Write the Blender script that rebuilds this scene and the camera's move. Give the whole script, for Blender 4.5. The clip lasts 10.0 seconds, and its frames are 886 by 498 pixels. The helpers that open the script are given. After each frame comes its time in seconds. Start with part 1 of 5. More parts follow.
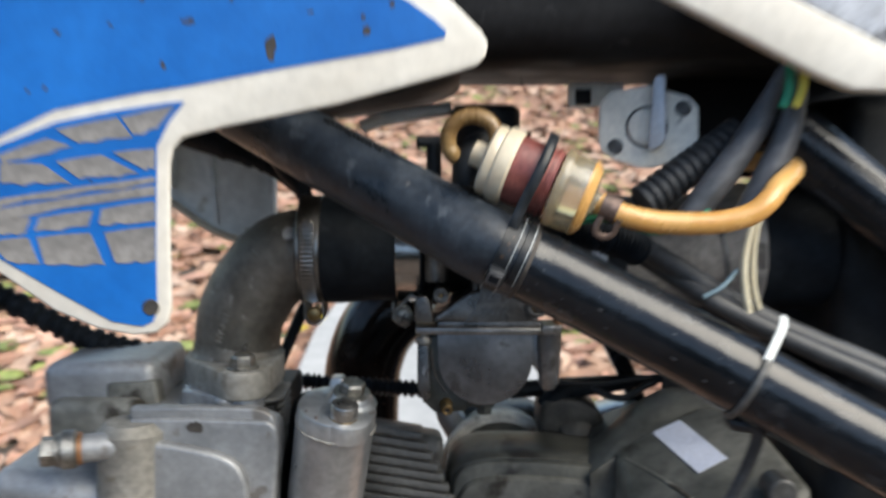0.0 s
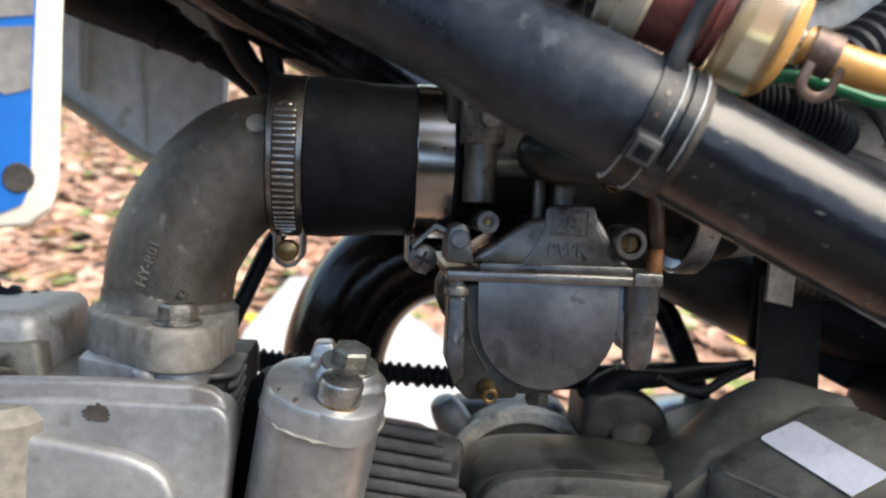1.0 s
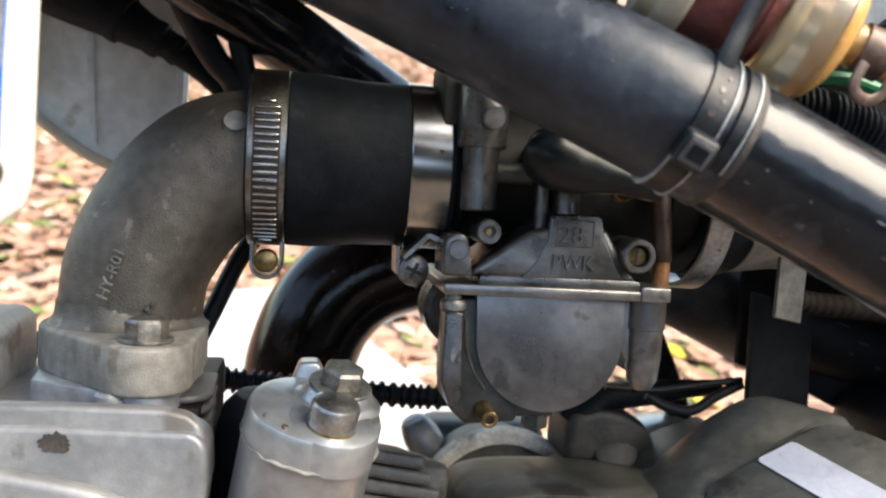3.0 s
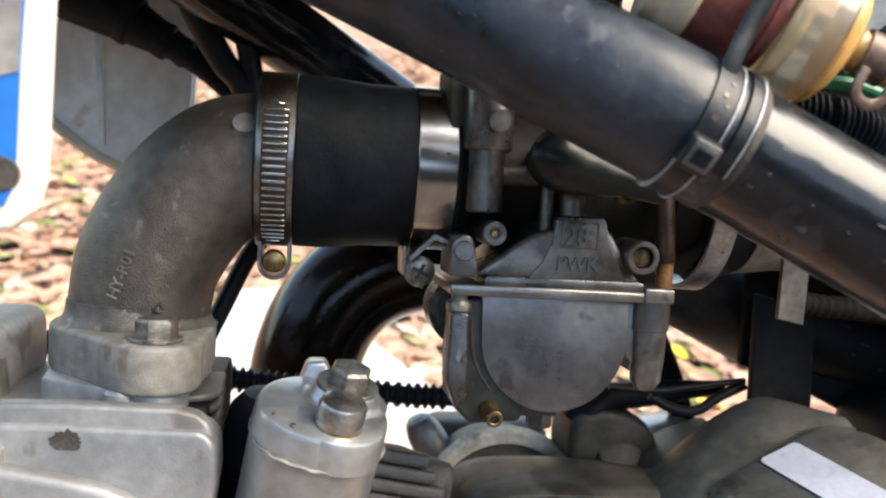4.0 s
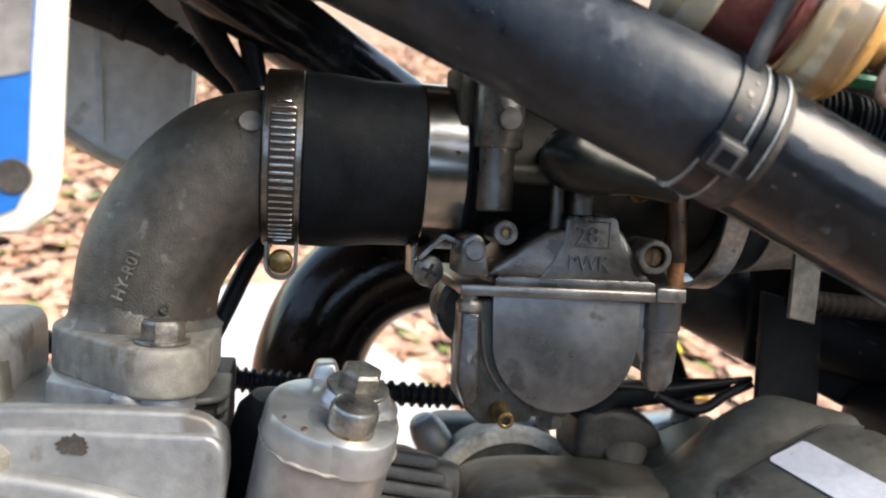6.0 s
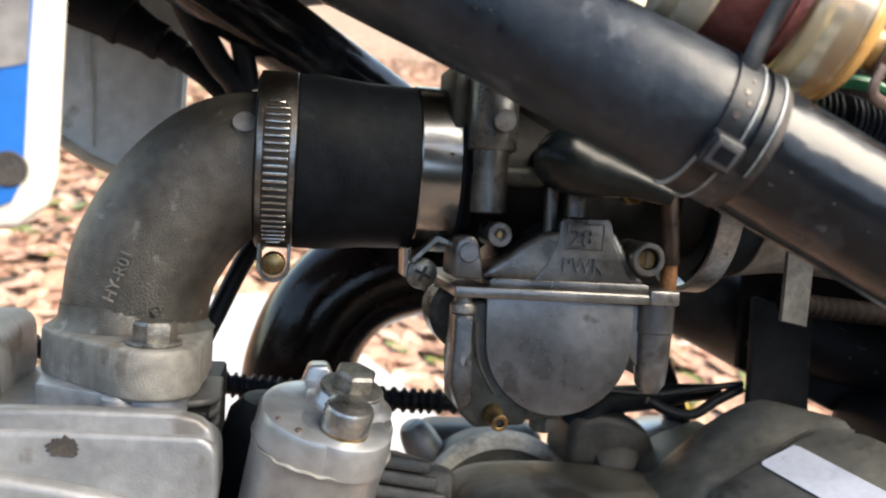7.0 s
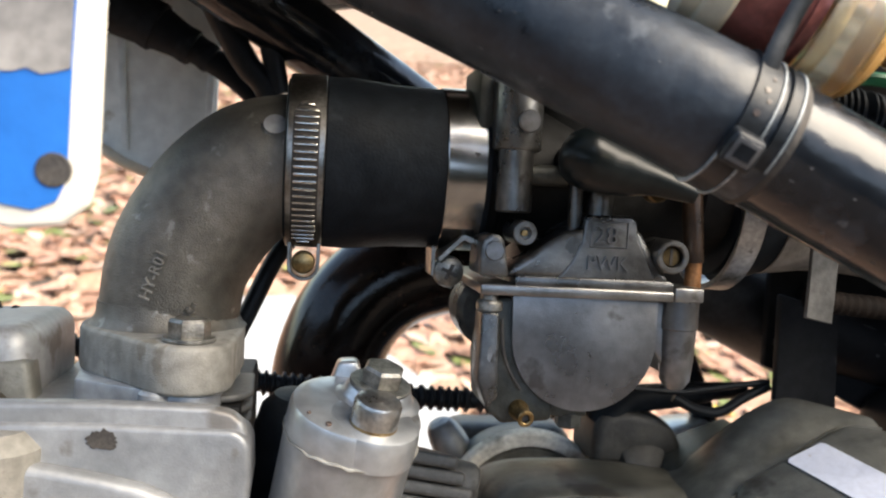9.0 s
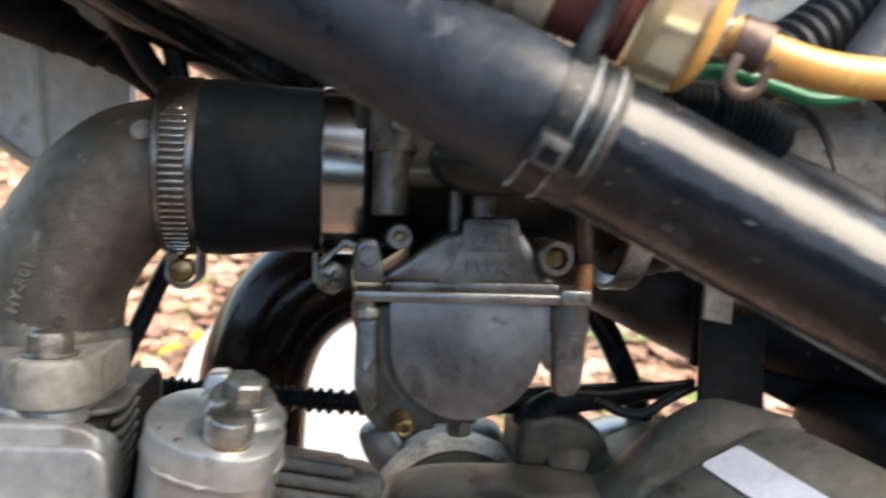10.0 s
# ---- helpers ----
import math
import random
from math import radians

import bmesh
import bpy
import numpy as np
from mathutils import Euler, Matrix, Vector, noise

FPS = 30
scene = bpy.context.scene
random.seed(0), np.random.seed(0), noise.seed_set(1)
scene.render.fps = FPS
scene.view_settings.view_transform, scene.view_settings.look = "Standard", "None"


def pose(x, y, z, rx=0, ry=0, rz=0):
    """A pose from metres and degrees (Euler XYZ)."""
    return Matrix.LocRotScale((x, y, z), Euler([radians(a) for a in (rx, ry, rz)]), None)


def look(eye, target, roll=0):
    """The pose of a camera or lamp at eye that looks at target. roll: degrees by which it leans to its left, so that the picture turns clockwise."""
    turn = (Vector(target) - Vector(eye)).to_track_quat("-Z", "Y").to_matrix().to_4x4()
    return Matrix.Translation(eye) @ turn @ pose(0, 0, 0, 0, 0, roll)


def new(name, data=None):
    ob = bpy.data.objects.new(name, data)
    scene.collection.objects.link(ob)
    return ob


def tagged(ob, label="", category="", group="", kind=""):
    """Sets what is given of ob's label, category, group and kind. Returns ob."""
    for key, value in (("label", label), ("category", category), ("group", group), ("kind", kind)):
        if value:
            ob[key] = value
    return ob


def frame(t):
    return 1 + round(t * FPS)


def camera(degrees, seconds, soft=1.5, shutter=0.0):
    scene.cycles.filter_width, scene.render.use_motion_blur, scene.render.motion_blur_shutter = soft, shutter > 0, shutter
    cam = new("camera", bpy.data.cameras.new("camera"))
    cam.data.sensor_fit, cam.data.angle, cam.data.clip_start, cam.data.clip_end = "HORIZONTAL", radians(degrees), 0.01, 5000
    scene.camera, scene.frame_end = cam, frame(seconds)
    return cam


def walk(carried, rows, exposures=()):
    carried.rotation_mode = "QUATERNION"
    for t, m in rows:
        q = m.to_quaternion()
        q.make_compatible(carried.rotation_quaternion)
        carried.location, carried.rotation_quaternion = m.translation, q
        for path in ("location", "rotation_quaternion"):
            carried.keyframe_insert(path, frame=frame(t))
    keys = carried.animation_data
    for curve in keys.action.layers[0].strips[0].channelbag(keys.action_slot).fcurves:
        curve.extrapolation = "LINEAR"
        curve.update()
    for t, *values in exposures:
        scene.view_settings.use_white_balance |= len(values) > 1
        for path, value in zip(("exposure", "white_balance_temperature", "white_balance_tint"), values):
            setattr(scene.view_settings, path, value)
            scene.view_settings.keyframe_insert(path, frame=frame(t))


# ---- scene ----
cam = camera(53.98, 10.0, 2.1, 0.6)
cam.data.dof.use_dof, cam.data.dof.focus_distance, cam.data.dof.aperture_fstop = True, 0.242, 18.5
PATH = [
    (0, (0.00329, -0.00856, 0.75294), (-0.00468, 0.93275, 0.41548), -0.26),
    (0.3, (-0.00549, 0.04531, 0.71781), (0.00274, 0.98795, 0.38412), 0.77),
    (0.5, (-0.01275, 0.06117, 0.70609), (0.02436, 1.00878, 0.38881), 1.55),
    (0.6, (-0.01388, 0.07497, 0.69853), (0.01837, 1.02080, 0.37549), 1.96),
    (1, (-0.03304, 0.10472, 0.67605), (0.04280, 1.04983, 0.35822), 3.45),
    (1.5, (-0.03850, 0.12480, 0.66903), (0.08214, 1.06671, 0.35558), 4.59),
    (2, (-0.05160, 0.13308, 0.66312), (0.09868, 1.07452, 0.36126), 5.30),
    (3.5, (-0.04830, 0.12180, 0.66994), (0.10425, 1.06409, 0.37191), 5.32),
    (4, (-0.05037, 0.12240, 0.66914), (0.09860, 1.06522, 0.37096), 5.41),
    (4.5, (-0.05124, 0.12549, 0.66584), (0.10367, 1.06529, 0.36126), 5.61),
    (5, (-0.05266, 0.12450, 0.66950), (0.10406, 1.06308, 0.36209), 5.53),
    (6.5, (-0.05598, 0.12711, 0.66837), (0.10629, 1.06794, 0.37089), 5.48),
    (7, (-0.05706, 0.12637, 0.66614), (0.11729, 1.06773, 0.37727), 5.84),
    (7.5, (-0.05824, 0.12211, 0.66834), (0.12836, 1.06251, 0.38404), 6.12),
    (8, (-0.05786, 0.12342, 0.66630), (0.12716, 1.06460, 0.38354), 6.01),
    (8.5, (-0.05912, 0.12404, 0.66606), (0.10595, 1.06753, 0.37869), 5.58),
    (9, (-0.05765, 0.12190, 0.66641), (0.08644, 1.06826, 0.37722), 5.08),
    (9.5, (-0.04432, 0.12458, 0.66445), (0.07925, 1.07184, 0.36876), 4.40),
    (10, (-0.01729, 0.12601, 0.67036), (0.10410, 1.07215, 0.37021), 3.64),
]
walk(cam, [(t, look(eye, target, roll)) for t, eye, target, roll in PATH],
     [(0, 1.08, 6900, 6), (0.3, 1.14, 7000, 7), (0.6, 1.24, 7150, 8), (1.0, 1.58, 7300, 9), (1.5, 1.86, 7500, 9), (10, 1.86, 7600, 9)])

# ---------------------------------------------------------------- world and light
world = bpy.data.worlds.new("world")
scene.world = world
world.use_nodes = True
wn = world.node_tree
sky = wn.nodes.new("ShaderNodeTexSky")
sky.sky_type = "NISHITA"
sky.sun_disc = False
sky.sun_elevation = radians(49)
sky.sun_rotation = radians(116)
wn.links.new(sky.outputs[0], wn.nodes["Background"].inputs[0])
wn.nodes["Background"].inputs[1].default_value = 0.15
sun = bpy.data.lights.new("sun", "SUN")
sun.energy, sun.angle, sun.color = 2.55, radians(50), (1.0, 0.95, 0.88)
sun_ob = new("sun", sun)
sun_ob.matrix_world = look((4.1, -2.0, 5.2), (0, 0, 0))


# ---------------------------------------------------------------- materials
def mat(name, c1, c2, rough=(0.4, 0.6), metal=0.0, scale=60.0, bump=0.1, grain=700.0, spots=None, spot_scale=90.0,
        spot_level=0.62, coat=0.0, transmission=0.0, island=False, spec=0.5, wear=1.0, palette=(), ripple=0.0):
    """Noise-mixed surface: c1 to c2 in blotches, grain in the relief, and spots of a third colour."""
    m = bpy.data.materials.new(name)
    m.use_nodes = True
    nt = m.node_tree
    n, l = nt.nodes, nt.links
    bs = n["Principled BSDF"]
    tc = n.new("ShaderNodeTexCoord")
    a = n.new("ShaderNodeTexNoise")
    a.inputs["Scale"].default_value, a.inputs["Detail"].default_value, a.inputs["Roughness"].default_value = scale, 6, 0.6
    b = n.new("ShaderNodeTexNoise")
    b.inputs["Scale"].default_value, b.inputs["Detail"].default_value = grain, 4
    for t in (a, b):
        l.new(tc.outputs["Object"], t.inputs["Vector"])
    ramp = n.new("ShaderNodeValToRGB")
    ramp.color_ramp.elements[0].position, ramp.color_ramp.elements[1].position = 0.36, 0.66
    ramp.color_ramp.elements[0].color, ramp.color_ramp.elements[1].color = (*c1, 1), (*c2, 1)
    l.new(a.outputs["Fac"], ramp.inputs[0])
    col = ramp.outputs[0]
    if island:
        src = n.new("ShaderNodeNewGeometry").outputs["Random Per Island"]
        hsv = n.new("ShaderNodeHueSaturation")
        mr = n.new("ShaderNodeMapRange")
        mr.inputs[3].default_value, mr.inputs[4].default_value = 0.75, 1.25
        l.new(src, mr.inputs[0])
        l.new(mr.outputs[0], hsv.inputs["Value"])
        l.new(col, hsv.inputs["Color"])
        col = hsv.outputs[0]
    if palette:
        # each island takes one of several colours, tinted by the blotches
        pick = n.new("ShaderNodeValToRGB")
        pick.color_ramp.interpolation = "CONSTANT"
        while len(pick.color_ramp.elements) < len(palette):
            pick.color_ramp.elements.new(0.99)
        for k, tone in enumerate(palette):
            pick.color_ramp.elements[k].position = k / len(palette)
            pick.color_ramp.elements[k].color = (*tone, 1)
        l.new(n.new("ShaderNodeNewGeometry").outputs["Random Per Island"], pick.inputs[0])
        blend = n.new("ShaderNodeMix")
        blend.data_type = "RGBA"
        blend.inputs[0].default_value = 0.6
        l.new(col, blend.inputs[6])
        l.new(pick.outputs[0], blend.inputs[7])
        col = blend.outputs[2]
    if spots:
        s = n.new("ShaderNodeTexNoise")
        s.inputs["Scale"].default_value, s.inputs["Detail"].default_value = spot_scale, 5
        l.new(tc.outputs["Object"], s.inputs["Vector"])
        sr = n.new("ShaderNodeMapRange")
        sr.inputs[1].default_value, sr.inputs[2].default_value = spot_level, spot_level + 0.06
        l.new(s.outputs["Fac"], sr.inputs[0])
        mx = n.new("ShaderNodeMix")
        mx.data_type = "RGBA"
        l.new(sr.outputs[0], mx.inputs[0])
        l.new(col, mx.inputs[6])
        mx.inputs[7].default_value = (*spots, 1)
        col = mx.outputs[2]
    # broad stains and fine speckle over the blotches
    for k, (size, lo, hi) in enumerate(((scale * 0.3, 0.74, 1.2), (scale * 7.0, 0.8, 1.14))):
        st = n.new("ShaderNodeTexNoise")
        st.inputs["Scale"].default_value, st.inputs["Detail"].default_value = size, 4 - k
        l.new(tc.outputs["Object"], st.inputs["Vector"])
        sm = n.new("ShaderNodeMapRange")
        sm.inputs[1].default_value, sm.inputs[2].default_value = 0.34, 0.66
        sm.inputs[3].default_value, sm.inputs[4].default_value = lo, hi
        l.new(st.outputs["Fac"], sm.inputs[0])
        mu = n.new("ShaderNodeMix")
        mu.data_type, mu.blend_type = "RGBA", "MULTIPLY"
        mu.inputs[0].default_value = wear
        l.new(col, mu.inputs[6])
        l.new(sm.outputs[0], mu.inputs[7])
        col = mu.outputs[2]
    l.new(col, bs.inputs["Base Color"])
    rr = n.new("ShaderNodeMapRange")
    rr.inputs[1].default_value, rr.inputs[2].default_value = 0.3, 0.7
    rr.inputs[3].default_value, rr.inputs[4].default_value = rough
    l.new(a.outputs["Fac"], rr.inputs[0])
    l.new(rr.outputs[0], bs.inputs["Roughness"])
    bs.inputs["Metallic"].default_value = metal
    bs.inputs["Specular IOR Level"].default_value = spec
    bs.inputs["Coat Weight"].default_value = coat
    bs.inputs["Transmission Weight"].default_value = transmission
    if bump:
        bp = n.new("ShaderNodeBump")
        bp.inputs["Strength"].default_value, bp.inputs["Distance"].default_value = bump, 0.0006
        l.new(b.outputs["Fac"], bp.inputs["Height"])
        l.new(bp.outputs[0], bs.inputs["Normal"])
        if ripple:
            # slow waves under the grain, which break up the reflections
            wv = n.new("ShaderNodeTexNoise")
            wv.inputs["Scale"].default_value, wv.inputs["Detail"].default_value = 110, 2
            l.new(tc.outputs["Object"], wv.inputs["Vector"])
            wb = n.new("ShaderNodeBump")
            wb.inputs["Strength"].default_value, wb.inputs["Distance"].default_value = ripple, 0.002
            l.new(wv.outputs["Fac"], wb.inputs["Height"])
            l.new(wb.outputs[0], bp.inputs["Normal"])
    return m


M = {}
M["cast"] = mat("cast_aluminium", (0.1, 0.1, 0.098), (0.215, 0.214, 0.211), (0.22, 0.4), 0.85, 70, 0.2, 1500, (0.075, 0.07, 0.062), 90, 0.62, wear=0.6, ripple=0.04)
M["bowl"] = mat("bowl_aluminium", (0.165, 0.167, 0.175), (0.27, 0.272, 0.28), (0.24, 0.38), 0.85, 45, 0.12, 1800, (0.13, 0.125, 0.124), 75, 0.59, wear=0.6, ripple=0.05)
M["flange_metal"] = mat("machined_flange", (0.24, 0.235, 0.228), (0.34, 0.333, 0.325), (0.26, 0.4), 0.9, 60, 0.1, 1500, (0.16, 0.15, 0.135), 70, 0.62, wear=0.6)
M["bright"] = mat("bright_aluminium", (0.34, 0.335, 0.33), (0.48, 0.475, 0.47), (0.28, 0.42), 0.9, 90, 0.1, 1500, (0.16, 0.15, 0.14), 150, 0.64)
M["elbow"] = mat("sand_cast_aluminium", (0.1, 0.091, 0.076), (0.205, 0.19, 0.164), (0.4, 0.58), 0.75, 30, 0.5, 1900, (0.27, 0.26, 0.235), 170, 0.64, wear=0.9)
M["flange"] = mat("dusty_cast_flange", (0.225, 0.213, 0.187), (0.33, 0.314, 0.28), (0.55, 0.72), 0.35, 40, 0.35, 1700, (0.19, 0.17, 0.14), 95, 0.62)
M["head"] = mat("weathered_engine_metal", (0.26, 0.265, 0.268), (0.355, 0.36, 0.362), (0.42, 0.56), 0.5, 45, 0.14, 1800, (0.2, 0.185, 0.17), 60, 0.62, wear=0.55)
M["port_metal"] = mat("clean_cast_port", (0.28, 0.29, 0.298), (0.39, 0.4, 0.408), (0.36, 0.5), 0.6, 50, 0.15, 1500, (0.22, 0.21, 0.2), 70, 0.62, wear=0.6)
M["silver"] = mat("silver_paint", (0.38, 0.394, 0.402), (0.54, 0.554, 0.562), (0.26, 0.4), 0.75, 40, 0.1, 1500, (0.32, 0.3, 0.27), 90, 0.66, wear=0.5, ripple=0.06)
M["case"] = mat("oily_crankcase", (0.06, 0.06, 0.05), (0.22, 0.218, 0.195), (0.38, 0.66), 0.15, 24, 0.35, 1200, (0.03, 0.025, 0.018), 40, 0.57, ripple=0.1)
M["case_oily"] = mat("oil_filmed_casting", (0.04, 0.039, 0.031), (0.135, 0.132, 0.11), (0.36, 0.6), 0.15, 30, 0.35, 1200, (0.022, 0.018, 0.012), 45, 0.56, ripple=0.1)
# near-black copy of the cast metal; the shade on inner parts is painted in
M["cast_shaded"] = mat("shaded_cast_metal", (0.008, 0.0079, 0.0075), (0.019, 0.0187, 0.0175), (0.5, 0.7), 0.1, 50, 0.25, 1400, spec=0.2)
M["fin"] = mat("sooty_cylinder_fin", (0.055, 0.054, 0.05), (0.12, 0.118, 0.11), (0.45, 0.65), 0.3, 60, 0.3, 1200, (0.03, 0.028, 0.025), 60, 0.6)
# head fins darker than the head's metal; the shade between them is painted in
M["fin_shaded"] = mat("shaded_head_fin", (0.05, 0.05, 0.048), (0.12, 0.118, 0.112), (0.45, 0.65), 0.4, 60, 0.3, 1200, (0.03, 0.028, 0.025), 60, 0.6)
M["knob"] = mat("worn_black_knob", (0.003, 0.0055, 0.007), (0.0075, 0.0115, 0.0135), (0.26, 0.4), 0.0, 60, 0.03, 900, spec=0.34, ripple=0.1)
M["pale"] = mat("pale_worn_paint", (0.6, 0.59, 0.52), (0.74, 0.73, 0.66), (0.5, 0.7), 0.0, 80, 0.2, 900, (0.13, 0.125, 0.105), 24, 0.52)
M["grime"] = mat("grimy_casting", (0.034, 0.037, 0.032), (0.085, 0.087, 0.077), (0.4, 0.6), 0.4, 60, 0.3, 1200)
M["tap"] = mat("grey_die_cast_tap", (0.76, 0.72, 0.62), (0.86, 0.82, 0.72), (0.5, 0.65), 0.0, 60, 0.2, 1200, (0.42, 0.4, 0.34), 120, 0.65, wear=0.5)
M["chrome"] = mat("zinc_plated_steel", (0.36, 0.35, 0.335), (0.46, 0.45, 0.43), (0.19, 0.27), 1.0, 60, 0.0, 1500, wear=0.4)
M["bolt"] = mat("weathered_zinc_bolt", (0.16, 0.155, 0.14), (0.4, 0.385, 0.35), (0.3, 0.55), 0.85, 160, 0.35, 1500, (0.14, 0.1, 0.06), 180, 0.66)
M["steel"] = mat("clamp_steel", (0.21, 0.2, 0.182), (0.36, 0.345, 0.32), (0.28, 0.42), 1.0, 120, 0.1, 1800)
M["rubber"] = mat("black_rubber", (0.0055, 0.0075, 0.01), (0.013, 0.0162, 0.02), (0.45, 0.7), 0.0, 40, 0.25, 1200, (0.02, 0.0235, 0.027), 70, 0.63, spec=0.12)
M["plastic"] = mat("black_plastic", (0.007, 0.0082, 0.01), (0.015, 0.0172, 0.0195), (0.35, 0.55), 0.0, 60, 0.1, 900, spec=0.2)
M["matt"] = mat("matt_black_plastic", (0.009, 0.0095, 0.0105), (0.018, 0.0185, 0.02), (0.5, 0.8), 0.0, 40, 0.2, 700, (0.04, 0.04, 0.041), 120, 0.66, spec=0.2)
M["frame"] = mat("black_frame_paint", (0.006, 0.008, 0.011), (0.014, 0.017, 0.022), (0.1, 0.28), 0.0, 38, 0.05, 900, (0.03, 0.034, 0.04), 80, 0.6, spec=0.42, ripple=0.16)
M["frame_dull"] = mat("dull_black_frame_paint", (0.008, 0.0115, 0.0165), (0.03, 0.0375, 0.047), (0.18, 0.58), 0.0, 60, 0.1, 900, (0.06, 0.069, 0.079), 75, 0.61, spec=0.36, ripple=0.12)
M["joint_dirt"] = mat("brown_joint_dirt", (0.016, 0.014, 0.013), (0.06, 0.05, 0.042), (0.6, 0.8), 0.0, 120, 0.3, 900)
M["exhaust"] = mat("black_exhaust_enamel", (0.006, 0.0043, 0.0038), (0.024, 0.0145, 0.011), (0.07, 0.2), 0.0, 35, 0.08, 900, (0.16, 0.09, 0.055), 210, 0.665, spec=0.3, ripple=0.08)
M["brass_dark"] = mat("tarnished_brass", (0.07, 0.05, 0.026), (0.16, 0.115, 0.06), (0.35, 0.55), 1.0, 200, 0.1, 1500)
M["brass"] = mat("brass", (0.22, 0.15, 0.07), (0.38, 0.27, 0.13), (0.3, 0.5), 1.0, 200, 0.1, 1500)
M["copper"] = mat("copper_tube", (0.3, 0.14, 0.06), (0.42, 0.2, 0.09), (0.25, 0.4), 0.5, 150, 0.1, 1500)
M["brown_tube"] = mat("aged_amber_tube", (0.02, 0.012, 0.008), (0.055, 0.03, 0.017), (0.25, 0.4), 0.0, 150, 0.05, 900)
M["amber_old"] = mat("aged_tan_fuel_hose", (0.26, 0.15, 0.06), (0.38, 0.24, 0.1), (0.2, 0.35), 0.0, 60, 0.03, 500, transmission=0.2)
M["blue"] = mat("blue_decal", (0.001, 0.105, 0.4), (0.003, 0.138, 0.49), (0.4, 0.55), 0.0, 25, 0.12, 500, (0.02, 0.03, 0.06), 130, 0.735, wear=0.3)
M["white"] = mat("white_plastic", (0.64, 0.6, 0.525), (0.71, 0.68, 0.61), (0.4, 0.55), 0.0, 30, 0.05, 600, wear=0.3)
M["grey_graphic"] = mat("grey_graphic", (0.2, 0.19, 0.18), (0.27, 0.255, 0.24), (0.45, 0.6), 0.0, 40, 0.1, 700)
M["far_white"] = mat("stained_white_plastic", (0.72, 0.76, 0.735), (0.82, 0.85, 0.82), (0.45, 0.6), 0.0, 22, 0.1, 600, (0.5, 0.48, 0.4), 50, 0.64, wear=0.5)
M["far_rim"] = mat("tan_stained_plastic", (0.5, 0.42, 0.3), (0.66, 0.58, 0.45), (0.45, 0.6), 0.0, 30, 0.1, 600, wear=0.5)
M["amber"] = mat("amber_fuel_hose", (0.68, 0.35, 0.1), (0.78, 0.47, 0.17), (0.2, 0.35), 0.0, 60, 0.03, 500, transmission=0.25, wear=0.3)
M["filter_clear"] = mat("yellowed_clear_plastic", (0.72, 0.55, 0.29), (0.86, 0.8, 0.64), (0.1, 0.22), 0.0, 28, 0.03, 500, transmission=0.8, wear=0.5)
M["filter_red"] = mat("red_filter_paper", (0.15, 0.04, 0.032), (0.25, 0.08, 0.065), (0.3, 0.5), 0.0, 80, 0.3, 500)
M["tie"] = mat("black_nylon", (0.008, 0.0095, 0.011), (0.02, 0.0225, 0.026), (0.3, 0.45), 0.0, 120, 0.1, 900, spec=0.28)
M["dusty"] = mat("dusty_rubber", (0.14, 0.13, 0.12), (0.27, 0.255, 0.235), (0.65, 0.85), 0.0, 40, 0.4, 900, (0.09, 0.083, 0.076), 80, 0.6)
M["braid"] = mat("brown_braided_hose", (0.008, 0.0058, 0.005), (0.018, 0.013, 0.0105), (0.7, 0.85), 0.0, 300, 0.5, 1500, spec=0.12)
M["strap"] = mat("grey_metal_strap", (0.07, 0.07, 0.069), (0.12, 0.12, 0.118), (0.45, 0.6), 0.5, 60, 0.2, 1200)
M["sticker"] = mat("pale_sticker", (0.54, 0.58, 0.7), (0.64, 0.68, 0.8), (0.5, 0.65), 0.0, 60, 0.1, 900, (0.4, 0.37, 0.33), 160, 0.72, wear=0.3)
# pale nylon: light caught on the strap's edges, put into the colour
M["tie_edge_lit"] = mat("lit_nylon_edge", (0.18, 0.2, 0.2), (0.42, 0.44, 0.44), (0.35, 0.5), 0.0, 150, 0.1, 900)
M["chip"] = mat("grey_primer", (0.035, 0.037, 0.041), (0.085, 0.086, 0.09), (0.5, 0.7), 0.0, 200, 0.2, 900)
M["panel"] = mat("worn_silver_graphic", (0.5, 0.53, 0.58), (0.72, 0.74, 0.78), (0.3, 0.45), 0.2, 30, 0.05, 600, (0.14, 0.14, 0.15), 38, 0.58)
M["ridge"] = mat("bright_clamp_thread", (0.5, 0.48, 0.44), (0.66, 0.64, 0.6), (0.2, 0.3), 1.0, 160, 0.08, 1500)
M["lever"] = mat("dull_zinc_lever", (0.4, 0.43, 0.47), (0.52, 0.55, 0.59), (0.4, 0.55), 0.4, 60, 0.1, 1200, wear=0.5)
M["filter_cream"] = mat("cream_plastic", (0.62, 0.5, 0.34), (0.76, 0.68, 0.52), (0.25, 0.4), 0.0, 40, 0.04, 500, transmission=0.2, wear=0.4)
M["clip"] = mat("brown_spring_steel", (0.07, 0.05, 0.042), (0.16, 0.11, 0.09), (0.35, 0.55), 0.5, 90, 0.15, 900)
M["sleeve_dark"] = mat("dusty_black_conduit", (0.018, 0.02, 0.022), (0.05, 0.052, 0.055), (0.45, 0.65), 0.0, 60, 0.1, 700)
M["nut"] = mat("worn_nickel_nut", (0.36, 0.35, 0.33), (0.52, 0.51, 0.49), (0.24, 0.36), 0.95, 120, 0.12, 1200, (0.2, 0.17, 0.13), 130, 0.64)
M["grime_dark"] = mat("oil_soaked_casting", (0.018, 0.0175, 0.0155), (0.046, 0.044, 0.039), (0.45, 0.65), 0.1, 60, 0.3, 1200)
